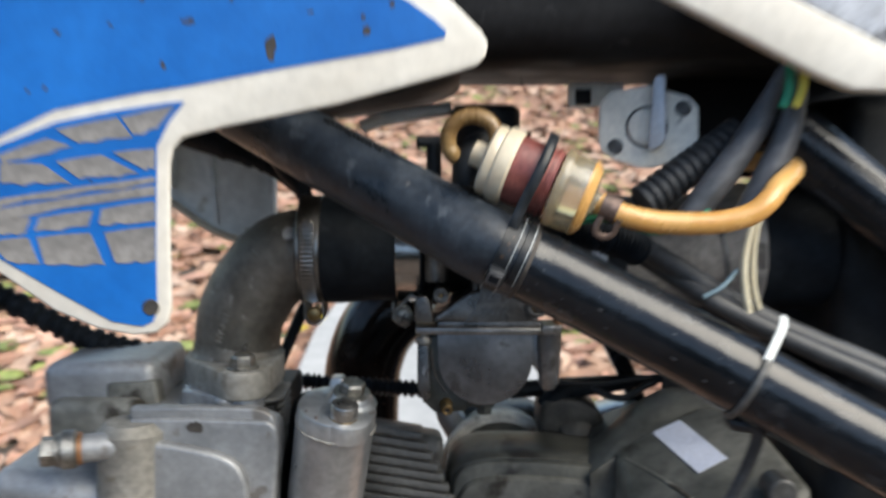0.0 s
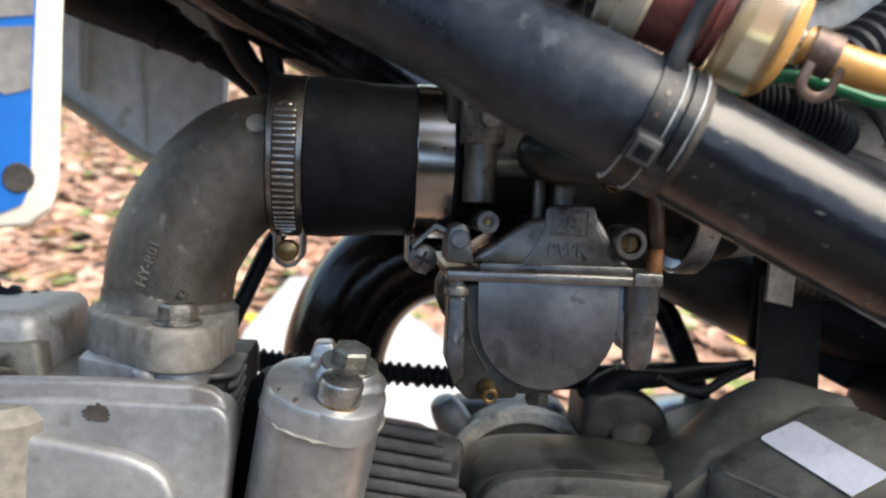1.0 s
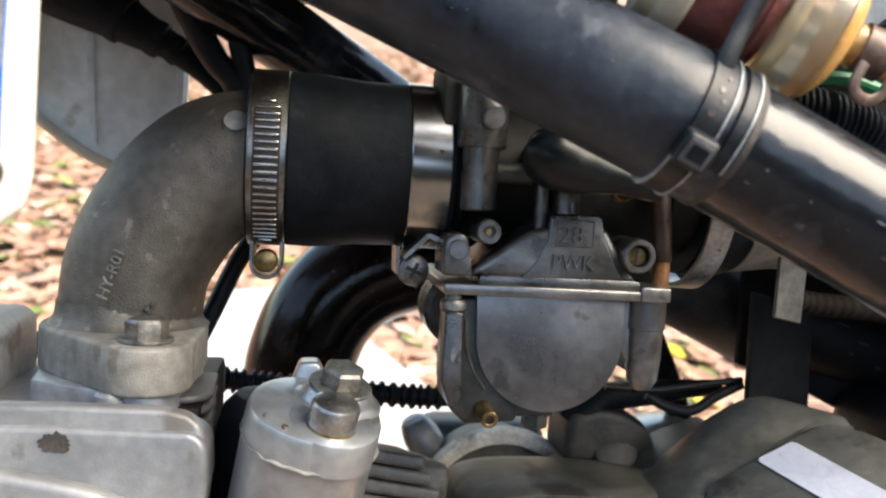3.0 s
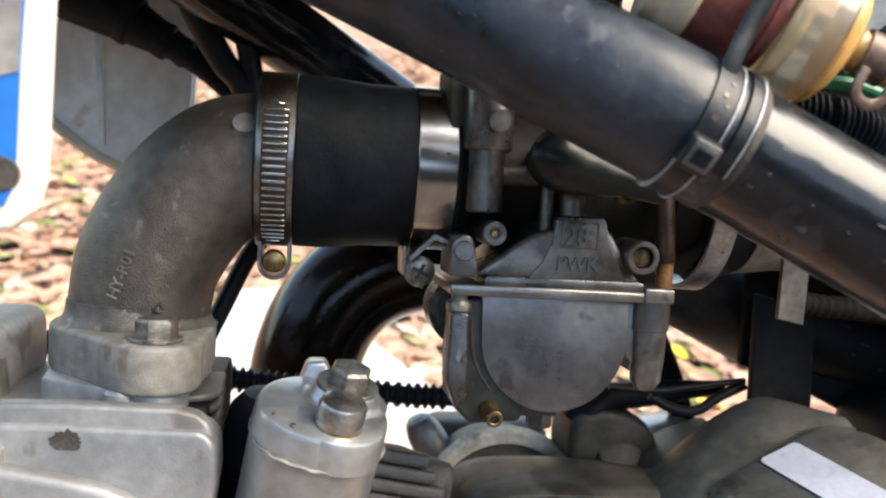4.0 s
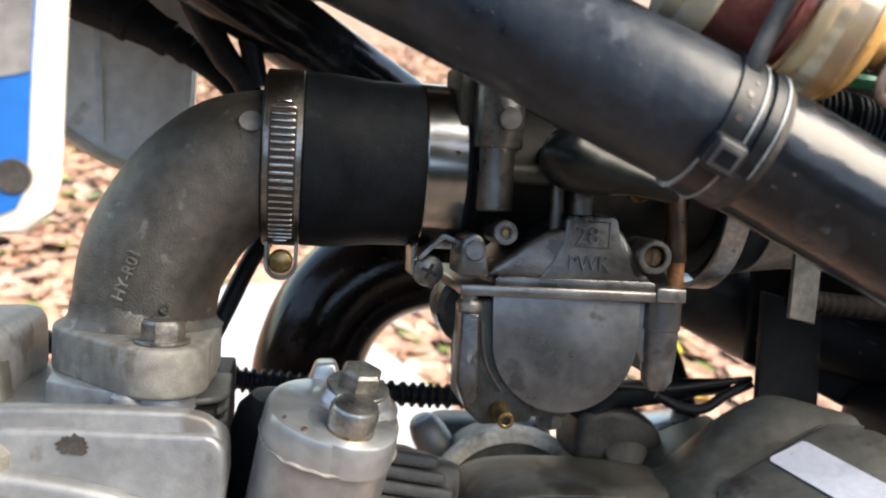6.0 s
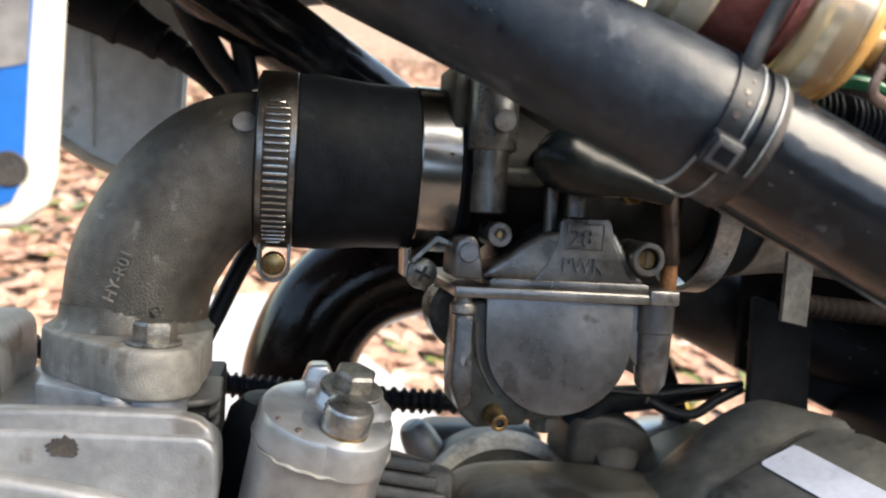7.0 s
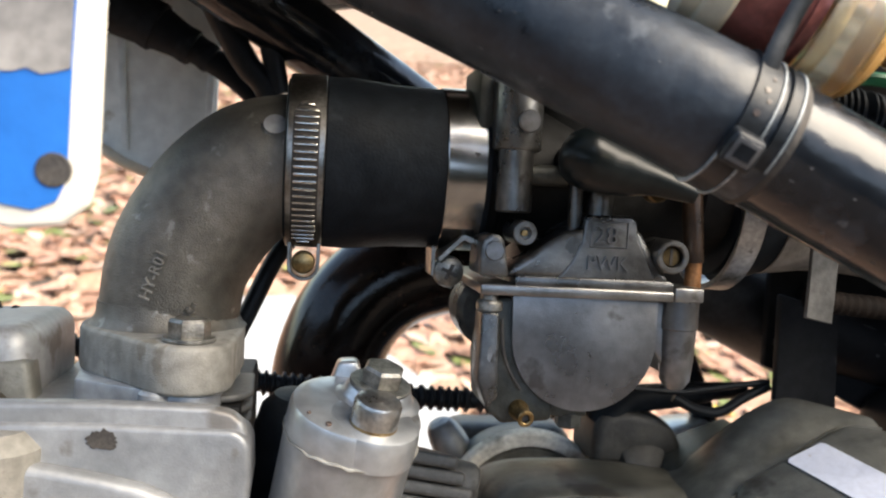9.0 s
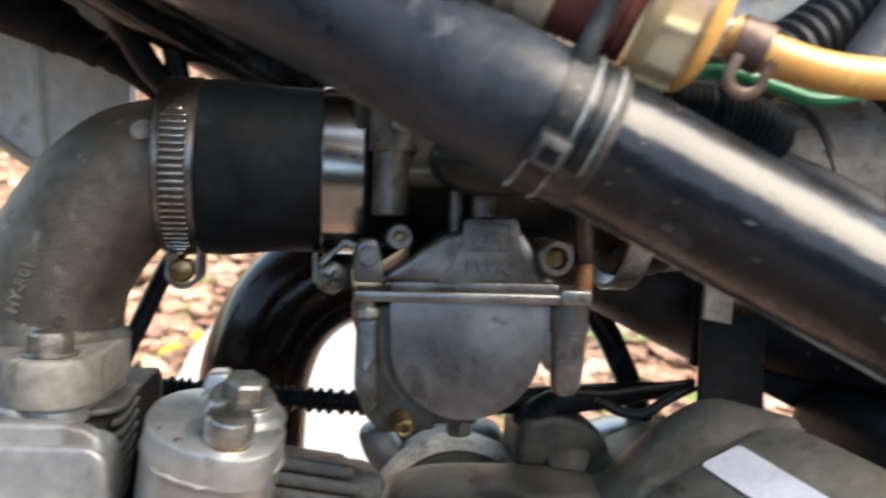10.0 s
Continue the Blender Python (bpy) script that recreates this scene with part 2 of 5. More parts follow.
# dried oil and dark marks; also painted shade in screw slots, bores, grooves
M["oil"] = mat("dried_oil_and_slot_shade", (0.03, 0.027, 0.025), (0.06, 0.052, 0.045), (0.6, 0.8), 0.0, 200, 0.4, 900)
M["wire_green"] = mat("green_wire", (0.01, 0.2, 0.1), (0.015, 0.26, 0.14), (0.4, 0.5), 0.0, 100, 0, wear=0.3)
M["wire_white"] = mat("cream_wire", (0.62, 0.55, 0.38), (0.7, 0.63, 0.46), (0.4, 0.55), 0.0, 100, 0, wear=0.3)
M["wire_blue"] = mat("pale_blue_wire", (0.11, 0.18, 0.21), (0.17, 0.24, 0.28), (0.4, 0.55), 0.0, 100, 0, wear=0.3)
M["wire_yellow"] = mat("yellow_wire", (0.6, 0.5, 0.05), (0.66, 0.56, 0.08), (0.4, 0.55), 0.0, 100, 0, wear=0.3)
M["sleeve"] = mat("grey_vinyl_sleeve", (0.05, 0.052, 0.055), (0.1, 0.1, 0.105), (0.3, 0.5), 0.0, 50, 0.1, 600)
M["leaf"] = mat("dry_leaf", (0.44, 0.22, 0.135), (0.58, 0.37, 0.265), (0.6, 0.8), 0.0, 18, 0.2, 120, (0.33, 0.17, 0.105), 20, 0.62, island=True, wear=0.5,
                palette=((0.43, 0.249, 0.163), (0.258, 0.138, 0.086), (0.533, 0.396, 0.292), (0.344, 0.206, 0.129), (0.473, 0.31, 0.206), (0.172, 0.0946, 0.0645), (0.585, 0.464, 0.361), (0.378, 0.189, 0.129), (0.499, 0.284, 0.206)))
M["litter"] = mat("distant_leaf_litter", (0.22, 0.13, 0.08), (0.42, 0.29, 0.195), (0.7, 0.9), 0.0, 14, 0.6, 40, (0.14, 0.08, 0.05), 22, 0.6, wear=0.9)
M["leaf_green"] = mat("green_leaf", (0.13, 0.17, 0.04), (0.3, 0.33, 0.1), (0.5, 0.7), 0.0, 20, 0.2, 120, island=True)
M["leaf_yellow"] = mat("yellow_leaf", (0.7, 0.5, 0.03), (0.8, 0.6, 0.06), (0.5, 0.7), 0.0, 20, 0.2, 120)
M["soil"] = mat("leaf_mould", (0.045, 0.036, 0.029), (0.1, 0.078, 0.06), (0.8, 0.95), 0.0, 9, 0.5, 60, (0.07, 0.05, 0.04), 14, 0.58, wear=0.5)
M["dark_backdrop"] = mat("backdrop_dark", (0.014, 0.02, 0.014), (0.05, 0.06, 0.045), (0.8, 0.95), 0.0, 1.2, 0.4, 9, (0.09, 0.09, 0.08), 2.5, 0.6)
M["slab"] = mat("white_board", (0.37, 0.366, 0.355), (0.44, 0.436, 0.425), (0.5, 0.7), 0.0, 6, 0.05, 80, wear=0.4)

# ---------------------------------------------------------------- mesh helpers (millimetres, frame of the motorcycle)
BIKE = pose(0, 0.384, 0.608, -13.7)
WHERE = {}


def mesh_of(bm, name, c, k=0.001, sharp=0.6):
    for e in bm.edges:
        if len(e.link_faces) == 2:
            e.smooth = e.calc_face_angle(0.0) < sharp
    for f in bm.faces:
        f.smooth = True
    bmesh.ops.transform(bm, matrix=Matrix.Scale(k, 4) @ Matrix.Translation(-c), verts=bm.verts)
    me = bpy.data.meshes.new(name)
    bm.to_mesh(me)
    bm.free()
    return me


def thing(name, label, category, at, group="", kind=""):
    """An Empty at a place in the motorcycle's frame (mm), for parts that are given in the same frame."""
    e = new(name)
    e.empty_display_size = 0.01
    e.matrix_world = BIKE @ Matrix.Translation(Vector(at) * 0.001)
    WHERE[e.name] = Vector(at)
    return tagged(e, label, category, group, kind)


def part(name, bm, material, parent, label="", sharp=0.6):
    bm.normal_update()
    bmesh.ops.recalc_face_normals(bm, faces=bm.faces)
    lo = Vector([min(v.co[i] for v in bm.verts) for i in range(3)])
    hi = Vector([max(v.co[i] for v in bm.verts) for i in range(3)])
    c = (lo + hi) / 2
    ob = new(name, mesh_of(bm, name, c, sharp=sharp))
    ob.data.materials.append(M[material])
    ob.parent = parent
    ob.location = (c - WHERE[parent.name]) * 0.001
    WHERE[ob.name] = c
    if label:
        ob["label"] = label
    return ob


def catmull(pts, n):
    p = [Vector(q) for q in pts]
    if n < 2 or len(p) < 3:
        return p
    out = []
    for i in range(len(p) - 1):
        a, b, c, d = p[max(i - 1, 0)], p[i], p[i + 1], p[min(i + 2, len(p) - 1)]
        for j in range(n):
            t = j / n
            out.append(0.5 * (2 * b + (c - a) * t + (2 * a - 5 * b + 4 * c - d) * t * t + (3 * b - a - 3 * c + d) * t ** 3))
    return out + [p[-1]]


def sweep(pts, radii, seg=16, n=6, flat=1.0, up=(0, 0, 1)):
    """A tube through points; radii: one or one a point; flat: the ratio of its second radius to its first."""
    p = catmull(pts, n)
    if isinstance(radii, (int, float)):
        rr = [radii] * len(p)
    else:
        rr = [float(q) for q in np.interp(np.linspace(0, len(radii) - 1, len(p)), range(len(radii)), radii)]
    bm = bmesh.new()
    rings = []
    side = None
    for i, q in enumerate(p):
        d = (p[min(i + 1, len(p) - 1)] - p[max(i - 1, 0)]).normalized()
        if side is None:
            u = Vector(up) if abs(d.dot(Vector(up))) < 0.95 else Vector((0, 1, 0))
            side = d.cross(u).normalized()
        side = (side - d * side.dot(d)).normalized()
        w = d.cross(side)
        rings.append([bm.verts.new(q + side * rr[i] * math.cos(k * math.tau / seg) + w * rr[i] * flat * math.sin(k * math.tau / seg)) for k in range(seg)])
    for a, b in zip(rings, rings[1:]):
        for k in range(seg):
            bm.faces.new((a[k], a[(k + 1) % seg], b[(k + 1) % seg], b[k]))
    bm.faces.new(rings[0][::-1])
    bm.faces.new(rings[-1])
    return bm


def lathe(profile, o, d, seg=32, closed=False, phase=0.0):
    """Turns (radius, height) pairs round the axis d through o."""
    d = Vector(d).normalized()
    s = d.orthogonal().normalized()
    if abs(d.z) < 0.9:
        s = d.cross(Vector((0, 0, 1))).normalized()
    else:
        s = d.cross(Vector((0, 1, 0))).normalized()
    w = d.cross(s)
    bm = bmesh.new()
    rings = []
    for r, h in profile:
        c = Vector(o) + d * h
        if r < 1e-6:
            rings.append([bm.verts.new(c)])
        else:
            rings.append([bm.verts.new(c + (s * math.cos(phase + k * math.tau / seg) + w * math.sin(phase + k * math.tau / seg)) * r) for k in range(seg)])
    pairs = list(zip(rings, rings[1:])) + ([(rings[-1], rings[0])] if closed else [])
    for a, b in pairs:
        for k in range(seg):
            k2 = (k + 1) % seg
            vs = [a[k % len(a)], a[k2 % len(a)], b[k2 % len(b)], b[k % len(b)]]
            vs = list(dict.fromkeys(vs))
            if len(vs) > 2:
                bm.faces.new(vs)
    if not closed:
        for r in (rings[0], rings[-1]):
            if len(r) > 2:
                bm.faces.new(r)
    return bm


def rod(o, d, r, h0, h1, bev=0.4, seg=24, phase=0.0):
    bev = min(bev, r * 0.5, abs(h1 - h0) * 0.45)
    return lathe([(0, h0), (r - bev, h0), (r, h0 + bev), (r, h1 - bev), (r - bev, h1), (0, h1)], o, d, seg, phase=phase)


def prism(poly, y0, y1, bev=0.6, seg=2, m=None):
    """A polygon of (x, z) drawn out from y0 to y1, its edges bevelled; m: a matrix to move it by."""
    bm = bmesh.new()
    a = [bm.verts.new((x, y0, z)) for x, z in poly]
    b = [bm.verts.new((x, y1, z)) for x, z in poly]
    bm.faces.new(a)
    bm.faces.new(b[::-1])
    k = len(poly)
    for i in range(k):
        bm.faces.new((a[i], b[i], b[(i + 1) % k], a[(i + 1) % k]))
    bmesh.ops.recalc_face_normals(bm, faces=bm.faces)
    if bev:
        es = [e for e in bm.edges if e.calc_face_angle(0) > 0.45]
        bmesh.ops.bevel(bm, geom=es, offset=bev, segments=seg, affect="EDGES", clamp_overlap=True, profile=0.5)
    if m is not None:
        bmesh.ops.transform(bm, matrix=m, verts=bm.verts)
    return bm


def plate(poly, z0, z1, bev=0.6, seg=2, m=None):
    """A polygon of (x, y) drawn out from z0 to z1."""
    t = Matrix(((1, 0, 0, 0), (0, 0, 1, 0), (0, 1, 0, 0), (0, 0, 0, 1)))
    bm = prism(poly, z0, z1, bev, seg)
    bmesh.ops.transform(bm, matrix=t if m is None else m @ t, verts=bm.verts)
    return bm


def block(c, s, bev=1.0, seg=2, rot=None):
    x, y, z = (v / 2 for v in s)
    m = Matrix.Translation(Vector(c))
    if rot:
        m = m @ Euler([radians(a) for a in rot]).to_matrix().to_4x4()
    return prism([(-x, -z), (x, -z), (x, z), (-x, z)], -y, y, bev, seg, m)


def slab(pts, down, bev=1.6, seg=2):
    """A flat top face through the given corners, drawn straight down."""
    bm = bmesh.new()
    a = [bm.verts.new(p) for p in pts]
    b = [bm.verts.new((p[0], p[1], p[2] - down)) for p in pts]
    bm.faces.new(a)
    bm.faces.new(b[::-1])
    k = len(pts)
    for i in range(k):
        bm.faces.new((a[i], b[i], b[(i + 1) % k], a[(i + 1) % k]))
    bmesh.ops.recalc_face_normals(bm, faces=bm.faces)
    bmesh.ops.bevel(bm, geom=[e for e in bm.edges if e.calc_face_angle(0) > 0.4], offset=bev, segments=seg, affect="EDGES", clamp_overlap=True, profile=0.5)
    return bm


def loft(rows):
    """A skin over rows of points, each of the same number."""
    bm = bmesh.new()
    vs = [[bm.verts.new(p) for p in r] for r in rows]
    for a, b in zip(vs, vs[1:]):
        for i in range(len(a) - 1):
            bm.faces.new((a[i], a[i + 1], b[i + 1], b[i]))
    return bm


def ribbed(a, b, r0, r1, pitch, seg=18):
    """A straight corrugated sleeve from a to b."""
    a, b = Vector(a), Vector(b)
    n = int((b - a).length / pitch)
    prof = [(0, 0)]
    for k in range(n):
        prof += [(r0, k * pitch), (r1, k * pitch + pitch * 0.25), (r1, k * pitch + pitch * 0.6), (r0, k * pitch + pitch * 0.85)]
    prof.append((0, n * pitch))
    return lathe(prof, a, b - a, seg)


def corrugated(points, r0, r1, width, seg=14):
    """A corrugated tube through points: rings and grooves of one width by turns."""
    line, pts = catmull(points, 26), []
    for a, b in zip(line, line[1:]):
        steps = max(1, int((b - a).length / 0.7))
        pts += [a.lerp(b, j / steps) for j in range(steps)]
    rows = []
    for k, q in enumerate(pts):
        d = (pts[min(k + 1, len(pts) - 1)] - pts[max(k - 1, 0)]).normalized()
        s = d.cross(Vector((0, 0, 1))).normalized()
        w = d.cross(s)
        r = r1 if int(k * 0.7 / width) % 2 == 0 else r0
        rows.append([q + (s * math.cos(a * math.tau / seg) + w * math.sin(a * math.tau / seg)) * r for a in range(seg + 1)])
    bm = loft(rows)
    bmesh.ops.remove_doubles(bm, verts=bm.verts, dist=0.001)
    return bm


def arc(cx, cz, r, a0, a1, n):
    return [(cx + r * math.cos(radians(a0 + (a1 - a0) * i / n)), cz + r * math.sin(radians(a0 + (a1 - a0) * i / n))) for i in range(n + 1)]


def hull(pts):
    """The convex outline round points of a plane."""
    pts = sorted(set((round(x, 4), round(y, 4)) for x, y in pts))
    def half(ps):
        o = []
        for p in ps:
            while len(o) > 1 and (o[-1][0] - o[-2][0]) * (p[1] - o[-2][1]) - (o[-1][1] - o[-2][1]) * (p[0] - o[-2][0]) <= 0:
                o.pop()
            o.append(p)
        return o[:-1]
    return half(pts) + half(pts[::-1])


def lettering(text, size, depth, m):
    """Raised letters of the built-in font, their baseline's start at the matrix m."""
    cu = bpy.data.curves.new("letters", "FONT")
    cu.body, cu.size, cu.extrude, cu.resolution_u = text, size, depth, 3
    ob = bpy.data.objects.new("letters", cu)
    scene.collection.objects.link(ob)
    me = bpy.data.meshes.new_from_object(ob.evaluated_get(bpy.context.evaluated_depsgraph_get()))
    bm = bmesh.new()
    bm.from_mesh(me)
    bpy.data.objects.remove(ob)
    bpy.data.curves.remove(cu)
    bpy.data.meshes.remove(me)
    bmesh.ops.transform(bm, matrix=m, verts=bm.verts)
    return bm


FACE = Matrix(((1, 0, 0, 0), (0, 0, -1, 0), (0, 1, 0, 0), (0, 0, 0, 1)))  # a page that stands and faces the camera's side

# ---------------------------------------------------------------- ground
def ground_sheet():
    bm = bmesh.new()
    bmesh.ops.create_grid(bm, x_segments=60, y_segments=60, size=1)
    for v in bm.verts:
        far = math.hypot(v.co.x, v.co.y)
        v.co.x *= 6 + 400 * max(0.0, far - 0.6) ** 2
        v.co.y *= 6 + 400 * max(0.0, far - 0.6) ** 2
        v.co.z = 0.008 * noise.noise(v.co * 2.0) + 0.002
    me = bpy.data.meshes.new("ground")
    bm.to_mesh(me)
    bm.free()
    me.materials.append(M["soil"])
    for p in me.polygons:
        p.use_smooth = True
    return tagged(new("ground", me), "flat ground of brown leaf mould under dry leaves", "ground", kind="structure")


ground_sheet()


def far_litter():
    """The litter beyond the reach of single leaves: a thin uneven sheet of leaf colour."""
    bm = bmesh.new()
    bmesh.ops.create_grid(bm, x_segments=80, y_segments=70, size=1)
    for v in bm.verts:
        far = (v.co.y + 1) / 2
        v.co.x *= 9 + 60 * far
        v.co.y = 7.6 + 70 * far ** 1.6
        v.co.z = 0.022 + 0.012 * noise.noise(v.co * 3.0)
    me = bpy.data.meshes.new("far_litter")
    bm.to_mesh(me)
    bm.free()
    me.materials.append(M["litter"])
    for p in me.polygons:
        p.use_smooth = True
    tagged(new("far_litter", me), "distant carpet of dry tan and brown leaves", "leaves", kind="stuff")


far_litter()


def leaves(name, label, count, material, rng, size, area, lift=0.02, share=0.78, fixed=()):
    """Curled leaves strewn over an area (x0, x1, y0, y1), in one mesh."""
    bm = bmesh.new()
    shape = [(-1, 0), (-0.55, 0.42), (0.05, 0.5), (0.6, 0.3), (1, 0)]
    fixed = list(fixed)
    stray = random.Random(len(name))
    for _ in range(count + len(fixed)):
        if rng.random() < share:
            x, y = rng.uniform(area[0], area[1]), area[2] + (area[3] - area[2]) * rng.random() ** 1.25
            # the edge of the carpet of leaves thins out
            if min(x - area[0], area[1] - x) < 0.5:
                x += stray.gauss(0, 0.4)
            if y - area[2] < 0.12:
                y -= abs(stray.gauss(0, 0.16))
        else:
            r, w = 8.0 * rng.random() ** 0.6, rng.uniform(0, math.tau)
            x, y = r * math.cos(w), 0.8 + r * math.sin(w)
        s = rng.uniform(*size)
        if fixed:
            x, y, s = fixed.pop()
        wide = rng.uniform(0.8, 1.4)
        curl = rng.uniform(0.05, 0.36)
        m = Matrix.Translation((x, y, rng.uniform(0.004, lift))) @ Euler((rng.gauss(0, 0.17), rng.gauss(0, 0.17), rng.uniform(0, 6.3))).to_matrix().to_4x4()
        rows = []
        for side in (-1, 0, 1):
            rows.append([bm.verts.new(m @ Vector((u * s, side * v * s * wide, (curl * abs(side) * v + 0.25 * curl * u * u) * s + rng.uniform(-0.06, 0.06) * s))) for u, v in shape])
        for a, b in zip(rows, rows[1:]):
            for i in range(4):
                q = (a[i], a[i + 1], b[i + 1], b[i])
                try:
                    bm.faces.new(q)
                except ValueError:
                    pass
    me = bpy.data.meshes.new(name)
    bm.to_mesh(me)
    bm.free()
    for p in me.polygons:
        p.use_smooth = True
    me.materials.append(M[material])
    return tagged(new(name, me), label, "leaves", kind="stuff")




def dark_backdrop():
    """Added unseen dark wall that closes the place behind the camera and dims reflections."""
    bm = bmesh.new()
    rows = []
    rw = random.Random(9)
    for k in range(49):
        a = radians(165 + 210 * k / 48)
        r = 7.5 + rw.uniform(-0.4, 0.4)
        top = 2.9 + rw.uniform(-0.5, 0.5)
        rows.append([bm.verts.new((r * math.cos(a), r * math.sin(a), z)) for z in (-0.1, top * 0.5, top)])
    for p, q in zip(rows, rows[1:]):
        for i in range(2):
            bm.faces.new((p[i], q[i], q[i + 1], p[i + 1]))
    bmesh.ops.solidify(bm, geom=bm.faces[:], thickness=0.2)
    me = bpy.data.meshes.new("backdrop")
    bm.to_mesh(me)
    bm.free()
    me.materials.append(M["dark_backdrop"])
    tagged(new("backdrop", me), "added dark wall behind the camera, out of view", "backdrop", kind="structure")


dark_backdrop()
rng = random.Random(5)
leaves("leaf_litter", "dry brown and pinkish fallen leaves covering the ground", 76000, "leaf", rng, (0.018, 0.045), (-2.8, 3.6, 0.5, 8.6), 0.016, 0.9)
leaves("green_leaves", "scattered green and yellowish leaves among the litter", 4200, "leaf_green", rng, (0.015, 0.04), (-2.2, 3.0, 0.7, 6.0), 0.02)
leaves("yellow_leaves", "a few bright yellow fallen leaves", 40, "leaf_yellow", rng, (0.018, 0.03), (-1.0, 1.4, 1.2, 3.0), 0.04, fixed=((0.622, 1.36, 0.045), (0.651, 3.15, 0.035)))


def white_board():
    out = [(-0.28, 0.8), (-0.255, 1.5), (-0.205, 1.765), (-0.1, 1.785), (0.05, 1.56), (0.13, 1.4), (0.25, 1.1), (0.25, 0.8)]
    bm = bmesh.new()
    lo = [bm.verts.new((x, y, 0.035)) for x, y in out]
    hi = [bm.verts.new((x, y, 0.047)) for x, y in out]
    bm.faces.new(lo[::-1])
    bm.faces.new(hi)
    for i in range(len(out)):
        bm.faces.new((lo[i], lo[(i + 1) % len(out)], hi[(i + 1) % len(out)], hi[i]))
    me = bpy.data.meshes.new("board")
    bm.to_mesh(me)
    bm.free()
    me.materials.append(M["slab"])
    tagged(new("white_board", me), "plain white board lying on the leaves behind the engine", "board")


white_board()


# ---------------------------------------------------------------- frame tubes
TUBE_R = 13.7
NEAR_TUBE = [(-260, 45, 161), (-150, -14, 103.8), (-60, -63, 56.4), (-20, -84.5, 35.4), (14, -101, 17.4), (40, -103.4, 5.2), (80, -110, -15.2), (120, -118.4, -36.4), (200, -136, -78.6), (330, -164, -147)]
FAR_TUBE = [(x - 11, -y, z + max(0, x - 120) * 0.13) for x, y, z in NEAR_TUBE]
NEAR_LINE = catmull(NEAR_TUBE, 60)


def tube_axis(x):
    """The point of the near tube's axis at x, the way along it, and the ways out of it to the camera's side and up."""
    k = min(range(1, len(NEAR_LINE) - 1), key=lambda q: abs(NEAR_LINE[q].x - x))
    along = (NEAR_LINE[k + 1] - NEAR_LINE[k - 1]).normalized()
    out = Vector((0, -1, 0)) - along * along.dot(Vector((0, -1, 0)))
    out.normalize()
    up_ = out.cross(along)
    return NEAR_LINE[k].copy(), along, out, (up_ if up_.z > 0 else -up_)


near = thing("frame_tube", "glossy black painted steel frame tube, scuffed and dusty", "frame tube", (60, -106, -5), "main frame tubes")
part("tube", sweep([p for p in NEAR_LINE if p.x > 24], TUBE_R, 44, 1), "frame", near)
part("front_section", sweep([p for p in NEAR_LINE if p.x < 30], TUBE_R + 0.25, 44, 1), "frame_dull", near, "dull dusty front section")
c0, tx, out, up_ = tube_axis(30)
part("joint_ring", lathe([(TUBE_R - 0.5, -1.0), (TUBE_R + 0.32, -0.8), (TUBE_R + 0.32, 0.5), (TUBE_R - 0.5, 0.9)], c0, tx, 44, closed=True), "joint_dirt", near, "brownish dirt line at the joint")
rc = random.Random(21)
chips = [(47, -42, 1.2, 0.8), (-10, 28, 0.9, 1.2), (58, -8, 1.2, 0.3), (84, -22, 1.6, 0.4), (46, -60, 0.6, 0.5), (95, -30, 0.9, 0.5), (62, -30, 0.8, 0.3)]
for _ in range(44):
    wide = rc.uniform(0.1, 0.3)
    chips.append((rc.uniform(-45, 120), rc.uniform(-65, 65), wide * rc.uniform(1.0, 3.5), wide))
for cx, ca, ra, rb in chips:
    c0, tx, out, up_ = tube_axis(cx)
    rad = TUBE_R + (0.25 if cx < 30 else 0.0)
    nv = out * math.cos(radians(ca)) + up_ * math.sin(radians(ca))
    tv = nv.cross(tx)
    bmc = bmesh.new()
    rim = []
    for k in range(10):
        a = k * math.tau / 10
        q = rc.uniform(0.6, 1.2)
        off = tv * rb * q * math.sin(a)
        rim.append(bmc.verts.new(c0 + (nv * rad + off).normalized() * (rad + 0.05) + tx * ra * q * math.cos(a)))
    mid = bmc.verts.new(c0 + nv * (rad + 0.14))
    for k in range(10):
        bmc.faces.new((rim[k], rim[(k + 1) % 10], mid))
    part("paint_chip", bmc, "chip", near)
rough = random.Random(8)
for k in range(14):
    c0, tx, out, up_ = tube_axis(-48 + k * 1.7)
    p0 = c0 + (out * math.cos(radians(62)) + up_ * math.sin(radians(62))) * (TUBE_R + 0.3)
    part("weld_bead", rod(p0, tx, rough.uniform(1.1, 1.7), -0.8, 0.8, 0.5, 9), "plastic", near)
far = thing("frame_tube", "black painted steel frame tube beyond the engine", "frame tube", (60, 106, -5), "main frame tubes")
part("tube", sweep(FAR_TUBE, TUBE_R, 40, 8), "frame", far)


# ---------------------------------------------------------------- intake manifold
def hex_bolt(parent, o, d, r, h, material="bolt", washer=True):
    b = part("bolt", lathe([(0, 0), (r * 0.98, 0), (r, 0.3), (r, h - 0.8), (r * 0.86, h), (0, h)], o, d, 6, phase=0.3), material, parent, "weathered hex bolt head")
    if washer:
        part("washer", rod(o, d, r * 1.25, -1.0, 0.0, 0.3, 28), material, b)
    return b


